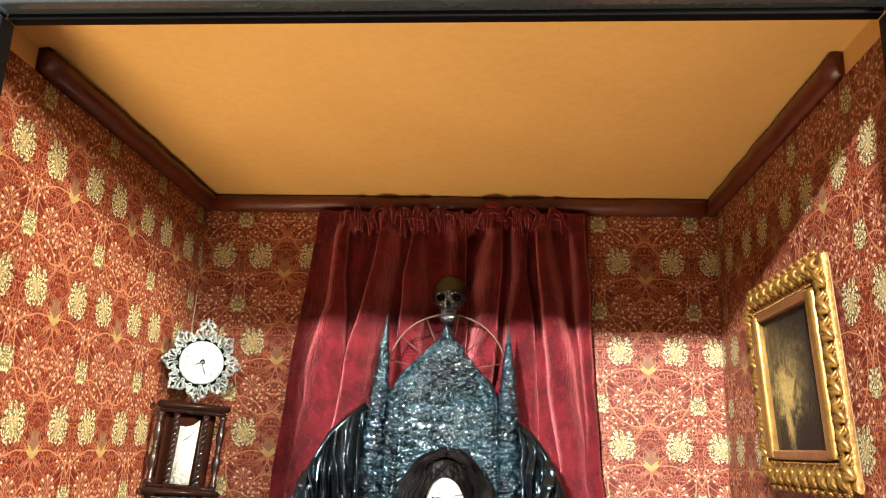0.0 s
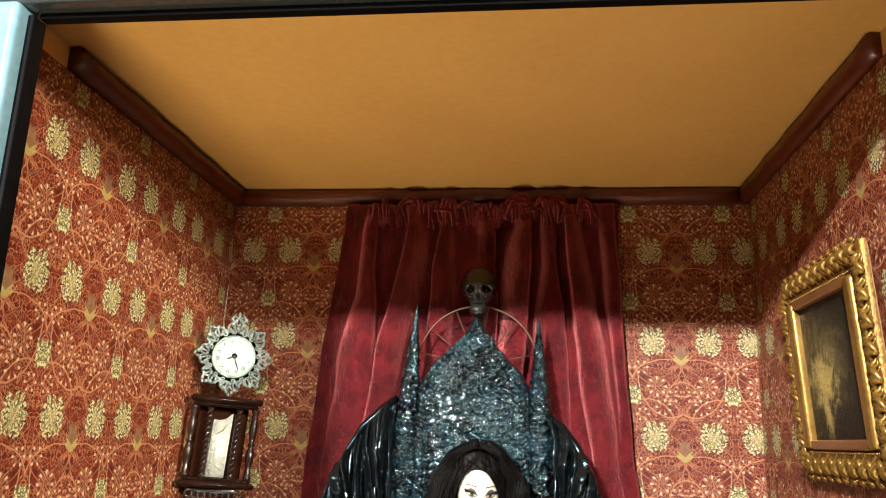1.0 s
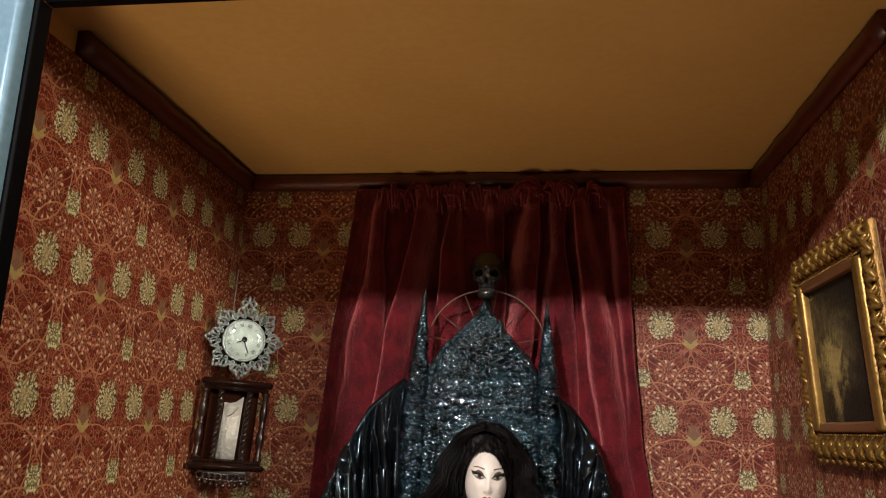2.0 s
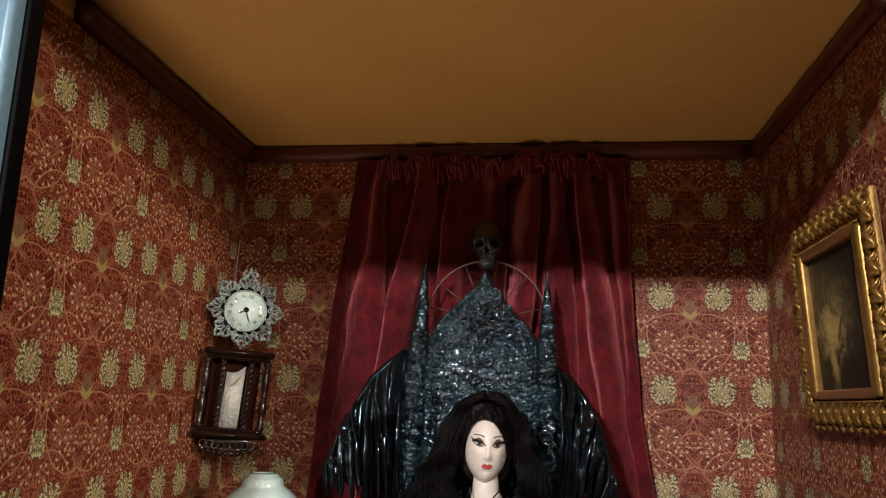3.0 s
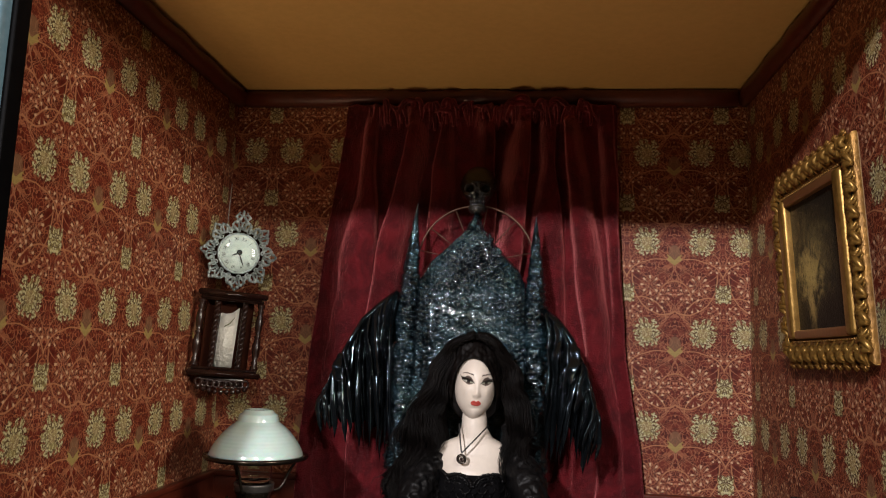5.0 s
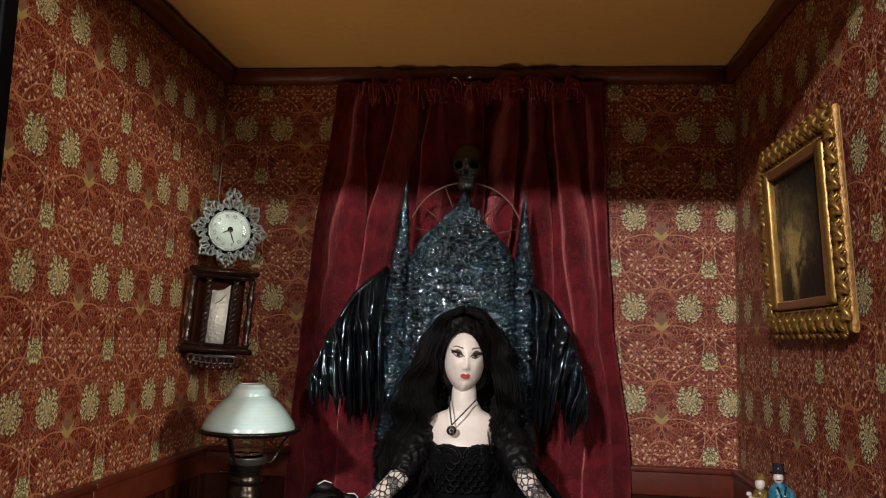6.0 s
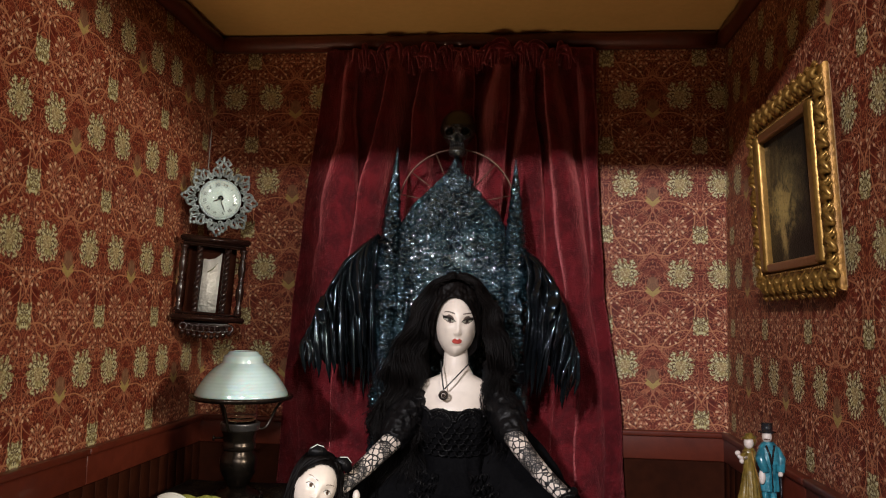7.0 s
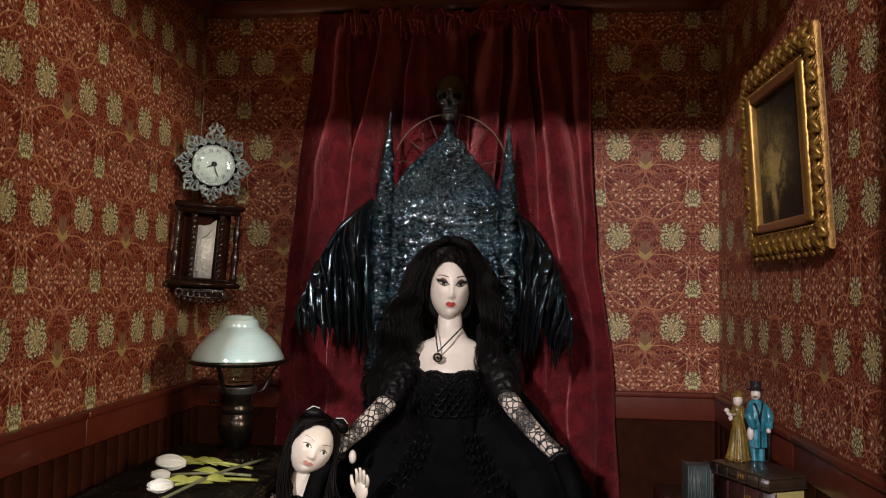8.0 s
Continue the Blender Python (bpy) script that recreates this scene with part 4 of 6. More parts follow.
skull()
part("halo_ring", hoop((-0.0470, 0.661, 0.4075), 0.0515, 0.0009, 72, 8), wire_brown, throne, "thin rusty wire hoop")
for ang in (12, 48, 80, 112, 143, 168):
    a = radians(ang)
    c, s = math.cos(a), math.sin(a)
    part("halo_spoke", tube([(-0.047 + 0.020 * c, 0.6605, 0.4075 + 0.020 * s), (-0.047 + 0.0515 * c, 0.661, 0.4075 + 0.0515 * s)], 0.0006, 6), wire_brown, throne)
part("seat", box((-0.105, 0.50, 0.085), (0.010, 0.652, 0.105), 0.004), cast, throne)
for x, y in ((-0.098, 0.508), (0.003, 0.508)):
    part("leg", lathe([(0.007, 0), (0.009, 0.01), (0.006, 0.03), (0.0075, 0.06), (0.006, 0.086)], 14, pose(x, y, 0)), cast, throne)


def wing(sign, arc, ends, count):
    """A drooping wing: a rounded leading edge, short coverts over its shoulder and long separate glossy feathers below."""
    lead = [Vector(p) for p in arc]
    tips = [Vector(p) for p in ends]
    edge = part("wing", tube(lead, [0.0048, 0.0056, 0.0050, 0.0036, 0.0022, 0.0008], 12, flat=0.6), feather_black, throne, "drooping wing of glossy black plastic feathers")

    # a ragged dark web behind the feathers
    web = bmesh.new()
    cols = []
    for i in range(25):
        u = i / 24
        k = min(0.999, u) * (len(lead) - 1)
        a, e = lead[int(k)].lerp(lead[int(k) + 1], k - int(k)), tips[int(k)].lerp(tips[int(k) + 1], k - int(k))
        share = 0.80 + 0.10 * noise.noise(Vector((u * 13, sign * 3.0, 0.5)))
        col = []
        for j in range(9):
            g = j / 8 * share
            p = a.lerp(e, g) + Vector((-0.10 * sign * (a - e).length * g * (1 - g), 0.0100 + 0.0015 * math.sin(i * 1.9), 0))
            col.append((web.verts.new(p), web.verts.new(p + Vector((0, 0.0012, 0)))))
        cols.append(col)
    for c, d in zip(cols, cols[1:]):
        for j in range(8):
            for side in (0, 1):
                web.faces.new((c[j][side], c[j + 1][side], d[j + 1][side], d[j][side]))
        web.faces.new((c[8][0], c[8][1], d[8][1], d[8][0]))
    part("wing_web", web, feather_black, edge)

    def along(line, u):
        k = min(0.86, max(0.0, u)) * (len(line) - 1)
        return line[int(k)].lerp(line[int(k) + 1], k - int(k))

    def feather(u, share, wide, depth):
        a, e = along(lead, u), along(tips, u)
        e = a.lerp(e, share) + Vector((rng.uniform(-0.004, 0.004), rng.uniform(-0.004, 0.003), rng.uniform(-0.010, 0.012)))
        a, e = a + Vector((0, depth, 0)), e + Vector((0, depth, 0))
        drop = (a - e).length
        b = a + Vector((-0.16 * sign * drop * (0.3 + u), -0.006, -0.28 * drop))
        c = e + Vector((-0.02 * sign * drop + rng.uniform(-0.003, 0.003), -0.004, 0.40 * drop))
        n = 18
        pts = bezier(a, b, c, e, n)
        ph, bend = rng.uniform(0, 6.3), rng.uniform(0.0002, 0.0008)
        for t in range(1, n):
            pts[t] += Vector((bend * math.sin(t * 0.55 + ph), bend * math.sin(t * 0.8 + 2 * ph), 0))
        rad = [wide * (0.35 + 0.75 * math.sin(math.pi * min(1, t / n * 0.82 + 0.10)) ** 0.8) * rng.uniform(0.82, 1.1) for t in range(n + 1)]
        rad[-1], rad[-2] = 0.0003, rad[-2] * 0.55
        tw = rng.gauss(0.0, 0.75)
        part("feather", tube(pts, rad, 9, flat=0.20, side=(math.cos(tw), math.sin(tw), 0.15 * math.sin(ph))), feather_black, edge)

    for i in range(count):
        feather((i + rng.uniform(0.2, 0.8)) / count, rng.uniform(0.90, 1.05), rng.uniform(0.0018, 0.0032), 0.006)
    for i in range(count):
        feather((i + rng.uniform(0.1, 0.9)) / count, rng.uniform(0.66, 1.02), rng.uniform(0.0012, 0.0026), 0.001)
    for i in range(7):
        feather((i + rng.uniform(0.2, 0.8)) / 10.5, rng.uniform(0.34, 0.58), rng.uniform(0.0034, 0.0050), -0.004)


wing(1, [(-0.112, 0.640, 0.378), (-0.124, 0.634, 0.367), (-0.1375, 0.628, 0.353), (-0.1495, 0.622, 0.330), (-0.1605, 0.618, 0.306), (-0.1680, 0.616, 0.282)],
     [(-0.112, 0.628, 0.240), (-0.121, 0.622, 0.244), (-0.1365, 0.618, 0.246), (-0.150, 0.616, 0.255), (-0.161, 0.614, 0.261), (-0.1695, 0.614, 0.266)], 21)
wing(-1, [(0.014, 0.640, 0.366), (0.024, 0.634, 0.357), (0.0355, 0.628, 0.342), (0.0455, 0.622, 0.319), (0.0520, 0.618, 0.295), (0.0545, 0.616, 0.280)],
     [(0.016, 0.628, 0.250), (0.022, 0.622, 0.256), (0.0320, 0.618, 0.258), (0.0405, 0.616, 0.247), (0.0485, 0.614, 0.246), (0.0555, 0.614, 0.250)], 18)


# ---- dolls: each one plain mesh ----
def doll_head(bm, at, size, turn, slots, narrow, square):
    """A smooth head with a low nose, soft sockets and flat painted marks. slots: skin, lips, dark paint, eye, shade; narrow: half-closed lids."""
    skin_slot, lip_slot, dark_slot, eye_slot, shade_slot = slots
    b2 = bmesh.new()
    bmesh.ops.create_uvsphere(b2, u_segments=260, v_segments=200, radius=1)
    for f in b2.faces:
        c = f.calc_center_median()
        f.material_index = skin_slot
        if c.y > 0:
            continue
        ax = abs(c.x)
        bow = 0.018 * math.cos(c.x * 22) if c.z > -0.46 else 0.0
        if ax < 0.25 and ((c.z + 0.46) / (0.072 - bow) if c.z > -0.46 else (-0.46 - c.z) / 0.078) < math.sqrt(max(0.0, 1 - (ax / 0.25) ** 2)):
            f.material_index = lip_slot
            continue
        if narrow:
            # half-closed lids: a slit, a dark lash line that rises outwards, a smoky lid over it
            s = (ax - 0.44) / 0.28
            rise = c.z - 0.140 - 0.10 * (ax - 0.44)
            room = 1.0 - s * s
            if abs(s) < 1 and -0.044 * room < rise < 0.026 * room:
                f.material_index = dark_slot if abs(s + 0.05) < 0.26 else eye_slot
            elif abs(s) < 1.12 and -0.012 < rise - 0.026 * room < 0.050 + 0.034 * s:
                f.material_index = dark_slot
            elif abs(s) < 1 and (0 < rise < 0.150 * room or -0.085 * room < rise < 0):
                f.material_index = shade_slot
            elif 0.20 < ax < 0.70 and abs(c.z - 0.345 - 0.14 * (ax - 0.3) + 0.45 * max(0.0, ax - 0.50) ** 1.4) < 0.022 * (1.25 - ax):
                f.material_index = shade_slot
        else:
            s = (ax - 0.42) / 0.185
            room = 1.0 - s * s
            mid = c.x - (0.42 if c.x > 0 else -0.42) - 0.02
            rise = c.z - 0.075
            if abs(s) < 1 and -0.078 * room < rise < 0.086 * room:
                far = math.hypot(mid, rise - 0.012)
                f.material_index = dark_slot if far < 0.038 or rise > 0.066 * room else shade_slot if far < 0.078 else eye_slot
            elif abs(s) < 1.1 and 0 < rise - 0.080 * room < 0.020:
                f.material_index = dark_slot
            elif 0.20 < ax < 0.66 and abs(c.z - 0.300 - 0.06 * math.sin((ax - 0.2) * 5.0)) < 0.016 * (1.25 - ax):
                f.material_index = shade_slot
    for v in b2.verts:
        x, y, z = v.co
        jaw = max(0.0, -z - 0.10)
        px = x * (1 - (0.38 - 0.22 * square) * jaw ** 1.7 + 0.20 * square * math.exp(-((z + 0.56) / 0.26) ** 2))
        py, pz = y * (1 - 0.10 * jaw), z
        if y < 0:
            face = min(1.0, -y * 1.6)
            py -= face * (0.115 * math.exp(-(x / 0.115) ** 2 - ((z + 0.20) / 0.095) ** 2) + 0.050 * math.exp(-(x / 0.12) ** 2 - ((z + 0.02) / 0.20) ** 2))
            py -= face * 0.045 * math.exp(-((abs(x) - 0.13) / 0.06) ** 2 - ((z + 0.235) / 0.05) ** 2)
            py += face * 0.095 * math.exp(-((abs(x) - 0.42) / 0.22) ** 2 - ((z - 0.16) / 0.13) ** 2)
            py -= face * 0.060 * math.exp(-(x / 0.22) ** 2 - ((z + 0.46) / 0.09) ** 2)
            py += face * 0.035 * math.exp(-(x / 0.20) ** 2 - ((z + 0.462) / 0.018) ** 2)
            py += face * 0.030 * math.exp(-(x / 0.25) ** 2 - ((z + 0.60) / 0.05) ** 2)
            py -= face * 0.075 * math.exp(-(x / 0.24) ** 2 - ((z + 0.80) / 0.13) ** 2)
            py -= face * 0.045 * math.exp(-((abs(x) - 0.52) / 0.2) ** 2 - ((z + 0.13) / 0.2) ** 2)
        v.co = (px * size[0], py * size[1], pz * size[2])
    bmesh.ops.transform(b2, matrix=Matrix.Translation(at) @ turn, verts=b2.verts)
    me = bpy.data.meshes.new("join")
    b2.to_mesh(me)
    b2.free()
    bm.from_mesh(me)
    bpy.data.meshes.remove(me)


def stack(bm, rows, index, seg=40, rough=0.0, freq=60):
    """A body of level oval rings: (x, y, z, half width, half depth)."""
    b2 = bmesh.new()
    rings = []
    for x, y, z, rx, ry in rows:
        ring = []
        for k in range(seg):
            a = 2 * math.pi * k / seg
            w = 1 + rough * noise.noise(Vector((math.cos(a) * 2.6, math.sin(a) * 2.6, z * freq)))
            ring.append(b2.verts.new((x + rx * w * math.cos(a), y + ry * w * math.sin(a), z)))
        rings.append(ring)
    for r, s in zip(rings, rings[1:]):
        for k in range(seg):
            b2.faces.new((r[k], r[(k + 1) % seg], s[(k + 1) % seg], s[k]))
    b2.faces.new(rings[0][::-1])
    b2.faces.new(rings[-1])
    join(bm, b2, index)


def fine_rows(rows, n):
    out = []
    for i in range(n + 1):
        k = i / n * (len(rows) - 1)
        j = min(int(k), len(rows) - 2)
        t = k - j
        t = t * t * (3 - 2 * t)
        out.append(tuple(a + (b - a) * t for a, b in zip(rows[j], rows[j + 1])))
    return out


def palm(bm, at, turn, size, index):
    """A small cupped mitt with four finger ends and a thumb."""
    m = Matrix.Translation(at) @ turn
    ball(m @ Vector((0, 0, 0)), (0.0052 * size, 0.0026 * size, 0.0065 * size), 14, bm, index, turn)
    for k in range(4):
        x = (k - 1.5) * 0.0026 * size
        ln = (0.0098, 0.0115, 0.0108, 0.0085)[k] * size
        tube([m @ Vector((x, 0, 0.004 * size)), m @ Vector((x * 1.1, -0.0006, 0.004 * size + ln * 0.55)), m @ Vector((x * 1.15, -0.0026 * size, 0.004 * size + ln))], [0.0014 * size, 0.0013 * size, 0.0008 * size], 8, bm, index)
    tube([m @ Vector((-0.004 * size, 0, -0.002)), m @ Vector((-0.0072 * size, -0.001, 0.003 * size)), m @ Vector((-0.0080 * size, -0.002, 0.0085 * size))], [0.0019 * size, 0.0015 * size, 0.0009 * size], 8, bm, index)


def seated_doll():
    SKIN, LIP, DARK, HAIR, CLOTH, SATIN, LACE = range(7)
    bm = bmesh.new()
    hx, hy, hz = -0.0400, 0.600, 0.3040
    doll_head(bm, (hx, hy, hz), (0.0158, 0.0205, 0.0268), pose(0, 0, 0, 2, 3, 9), (SKIN, LIP, DARK, 8, 7), True, 0.28)
    # painted lashes fan out from the outer half of each lid
    for sgn in (-1, 1):
        for k in range(9):
            q = -0.35 + 1.35 * k / 8
            x, z = 0.44 + 0.28 * q, 0.172 + 0.028 * q
            y = -math.sqrt(max(0.05, 1 - x * x - z * z)) - 0.01
            pts = [Vector((sgn * (x + g * (0.03 + 0.10 * max(0.0, q))), y - 0.02 * g, z + g * (0.10 + 0.02 * q) - 0.02 * g * g)) for g in (0.0, 0.5, 1.0)]
            m = Matrix.Translation((hx, hy, hz)) @ pose(0, 0, 0, 2, 3, 9)
            tube([m @ Vector((p.x * 0.0158, p.y * 0.0205, p.z * 0.0268)) for p in pts], [0.00028, 0.0002, 0.00008], 5, bm, DARK)
    # neck, collar bones, chest
    stack(bm, fine_rows([(hx, 0.604, 0.284, 0.0095, 0.0095), (hx, 0.603, 0.272, 0.0100, 0.0095), (-0.0390, 0.604, 0.264, 0.0135, 0.0105), (-0.0400, 0.606, 0.259, 0.0245, 0.0125), (-0.0405, 0.606, 0.252, 0.0290, 0.0145), (-0.0405, 0.604, 0.240, 0.0270, 0.0175), (-0.0405, 0.602, 0.228, 0.0255, 0.0190)], 44), SKIN)
    # bodice, waist and the wide skirt down to the floor
    stack(bm, fine_rows([(-0.0405, 0.600, 0.2375, 0.0250, 0.0215), (-0.0405, 0.598, 0.226, 0.0268, 0.0235), (-0.0398, 0.598, 0.210, 0.0232, 0.0190), (-0.0390, 0.596, 0.193, 0.0215, 0.0180), (-0.0380, 0.590, 0.178, 0.0270, 0.0240), (-0.0375, 0.580, 0.162, 0.0400, 0.0380), (-0.0370, 0.560, 0.145, 0.0560, 0.0560), (-0.0370, 0.545, 0.110, 0.0680, 0.0700), (-0.0370, 0.535, 0.050, 0.0720, 0.0760), (-0.0370, 0.530, 0.002, 0.0780, 0.0820)], 90), CLOTH, 72, 0.14, 26)
    # scalloped beaded edge along the neckline
    for cx, wide, high in ((-0.0630, 0.0070, 0.0062), (-0.0492, 0.0100, 0.0085), (-0.0270, 0.0105, 0.0085)):
        def edge(a, shrink):
            x = cx + wide * shrink * math.cos(a)
            d = (x + 0.0405) / 0.0262
            return (x, 0.6005 - 0.0232 * math.sqrt(max(0.05, 1 - d * d)), 0.2305 + high * shrink * math.sin(a) + 0.30 * max(0.0, abs(x + 0.0405) - 0.014))
        for i in range(19):
            ball(edge(math.pi * i / 18, 1.0), rng.uniform(0.0010, 0.0017), 7, bm, SATIN)
        for shrink in (0.78, 0.52, 0.26):
            tube([edge(math.pi * i / 14, shrink) for i in range(15)], 0.0007, 6, bm, SATIN if shrink != 0.52 else CLOTH)
        for i in range(1, 8):
            tube([edge(math.pi * i / 8, 0.2), edge(math.pi * i / 8, 1.0)], 0.0006, 5, bm, SATIN)
    # rows of small corded scallops below it
    for row in range(6):
        for k in range(8):
            cx = -0.0620 + 0.0062 * (k + 0.5 * (row % 2))
            pts = []
            for i in range(9):
                a = math.pi * i / 8
                x = cx + 0.0036 * math.cos(a)
                d = (x + 0.0405) / 0.0262
                pts.append((x, 0.5990 - 0.0245 * math.sqrt(max(0.06, 1 - d * d)), 0.2295 - 0.0042 * row - 0.0036 * math.sin(a)))
            tube(pts, 0.00055, 6, bm, SATIN if (row + k) % 2 else CLOTH)
    # the gown spreads behind her over the throne
    stack(bm, fine_rows([(-0.0400, 0.626, 0.248, 0.0340, 0.0080), (-0.0370, 0.620, 0.222, 0.0560, 0.0120), (-0.0350, 0.606, 0.190, 0.0740, 0.0180), (-0.0330, 0.592, 0.165, 0.0900, 0.0240), (-0.0330, 0.580, 0.100, 0.0980, 0.0360), (-0.0330, 0.575, 0.002, 0.1020, 0.0460)], 60), CLOTH, 96, 0.20, 40)
    # puffed sleeves, lace forearms, wrists
    arms = ((-1, [(-0.0690, 0.606, 0.249), (-0.0790, 0.600, 0.238), (-0.0815, 0.590, 0.224), (-0.0865, 0.578, 0.2135)], [(-0.0840, 0.580, 0.2165), (-0.0935, 0.567, 0.2060), (-0.1050, 0.556, 0.1950), (-0.1195, 0.545, 0.1830)]),
            (1, [(-0.0120, 0.606, 0.250), (-0.0010, 0.600, 0.241), (0.0035, 0.588, 0.228), (0.0060, 0.578, 0.2190)], [(0.0040, 0.580, 0.2250), (0.0155, 0.568, 0.2090), (0.0290, 0.556, 0.1965), (0.0435, 0.545, 0.1860)]))
    for sgn, upper, lower in arms:
        b2 = tube(bezier(*upper, 40), [0.0100 + 0.0042 * math.sin(math.pi * i / 40) for i in range(41)], 48)
        for v in b2.verts:
            q = v.co * 150
            v.co += Vector((1, -1, 0.6)) * 0.0015 * (1 - 2.2 * abs(noise.noise(q))) + Vector((0, -1, 0)) * 0.0007 * noise.noise(q * 2.6)
        join(bm, b2, SATIN)
        lo = bezier(*lower, 16)
        tube(lo, [0.0079 - 0.0022 * i / 16 for i in range(17)], 22, bm, LACE)
        # frilled cuff and the hanging lace below it
        e = Vector(lower[3])
        for k in range(26):
            a = 2 * math.pi * k / 26
            ball(e + Vector((0.0068 * math.cos(a), 0.0055 * math.sin(a), 0.0012 * math.sin(3 * a) + 0.0035 * math.cos(a) * sgn)), 0.0022, 7, bm, SATIN)
        tube([e, e + Vector((0.008 * sgn, -0.012, -0.016)), e + Vector((0.013 * sgn, -0.022, -0.036))], [0.0058, 0.0064, 0.0058], 16, bm, CLOTH)
        if sgn > 0:
            palm(bm, e + Vector((0.0150, -0.026, -0.046)), pose(0, 0, 0, 160, -20, 0), 1.0, SKIN)
    # lacy tiers of the skirt
    for tier in range(11):
        z = 0.190 - 0.0062 * tier
        g = tier / 10
        rx, ry = 0.025 + 0.041 * g, 0.021 + 0.041 * g
        for lo, hi in ((-math.pi * 0.99, -math.pi * 0.66), (-math.pi * 0.34, -math.pi * 0.01)):
            ph = rng.uniform(0, 6)
            for thread in range(4):
                pts = []
                for i in range(70):
                    a = lo + (hi - lo) * i / 69
                    w = math.sin(a * 34 + ph) + 0.6 * math.sin(a * 57 + 2 * ph + thread)
                    pts.append(Vector((-0.038 + (rx + 0.0016 * w) * math.cos(a), 0.592 - 0.034 * g + (ry + 0.0016 * w) * math.sin(a), z - 0.0012 * thread + 0.0016 * math.sin(a * 44 + ph + thread * 0.9))))
                tube(pts, [0.00045 + 0.0002 * math.sin(i * 1.3 + thread) for i in range(70)], 5, bm, SATIN if thread == 0 else CLOTH)
    # hair: a cap and many long loose strands
    cap = bmesh.new()
    bmesh.ops.create_uvsphere(cap, u_segments=200, v_segments=150, radius=1)
    for v in cap.verts:
        n3 = 1 + 0.06 * noise.noise(v.co * 3.0) + 0.03 * noise.noise(v.co * 9)
        x, y, z = v.co * n3
        d = math.hypot(x / 0.76, (z + 0.52) / 0.98)
        if y < -0.1 and d < 1:
            y = -0.1 + (y + 0.1) * 0.2
        v.co = (hx - 0.001 + x * 0.0235, hy + 0.005 + y * 0.0240, hz + 0.0050 + z * 0.0345)
    join(bm, cap, HAIR)
    for k in range(1900):
        side = -1 if k % 2 else 1
        lock = k > 1740
        a = rng.uniform(0.0, 1.0)
        root = Vector((hx + side * 0.017 * a, hy - 0.0165 * (1 - a * a) + rng.uniform(-0.001, 0.016), hz + 0.0385 - 0.014 * a * a + rng.uniform(-0.003, 0.001)))
        out = rng.uniform(0.0, 1.0)
        if side < 0:
            tip = Vector((-0.062 - 0.048 * out, 0.590 + rng.uniform(-0.010, 0.022), 0.160 + 0.085 * rng.random()))
        else:
            tip = Vector((-0.014 + 0.026 * out, 0.597 + rng.uniform(-0.006, 0.022), 0.195 + 0.075 * rng.random()))
        flare = 0.020 + 0.014 * out
        b = Vector((hx + side * (flare + 0.006), root.y + 0.006, hz + 0.042 - 0.012 * out))
        c = Vector((hx + side * (0.025 + 0.018 * out) - (0.006 if side < 0 else 0), 0.594 + rng.uniform(-0.006, 0.014), hz - 0.045 + rng.uniform(-0.012, 0.012)))
        if lock:
            root.y, b.y, c.y, tip.y = 0.606, 0.612, 0.614, 0.616
        n = 24
        pts = bezier(root, b, c, tip, n)
        amp, ph, fr = rng.uniform(0.0008, 0.0028), rng.uniform(0, 6.3), rng.uniform(0.4, 0.8)
        for i in range(2, n + 1):
            g = i / n
            q = pts[i] * 62
            wave = Vector((noise.noise(q), noise.noise(q + Vector((31, 0, 0))), 0.4 * noise.noise(q + Vector((0, 57, 0)))))
            pts[i] = pts[i] + wave * 0.0150 * (0.25 + 0.75 * g) + Vector((amp * math.sin(i * fr + ph), amp * math.cos(i * fr * 0.9 + ph), 0)) * g
        r0 = rng.uniform(0.0025, 0.0042) if lock else rng.uniform(0.00022, 0.00055)
        tube(pts, [r0 * (1 - 0.6 * i / n) for i in range(n + 1)], 8 if lock else 5, bm, HAIR)
    ob = part("seated_doll", bm, [skin, lip_red, eye_dark, hair_black, cloth_black, satin_black, lace, eye_shadow, eye_grey])
    return tagged(ob, "pale doll in black lace gown, seated on the throne", "doll")


seated_doll()


def necklace():
    thing = empty("necklace", pose(0, 0, 0), "black cord necklace with a round dark bronze pendant on the doll", "necklace")
    low = (-0.0474, 0.5822, 0.2538)
    for nm, a in (("cord", (-0.0510, 0.594, 0.2745)), ("cord", (-0.0285, 0.594, 0.2740))):
        mid = Vector(a).lerp(Vector(low), 0.5) + Vector((0, -0.0042, 0.0))
        part(nm, tube(bezier(a, mid, mid, low, 10), 0.0006, 6), ink, thing)
    disc = part("pendant", hoop((-0.0474, 0.5806, 0.2498), 0.0027, 0.0011, 24, 8), bronze, thing, "round dark bronze ring pendant")
    part("pendant_stone", ball((-0.0474, 0.5806, 0.2498), (0.0013, 0.0010, 0.0013), 14), ebony, disc)


necklace()


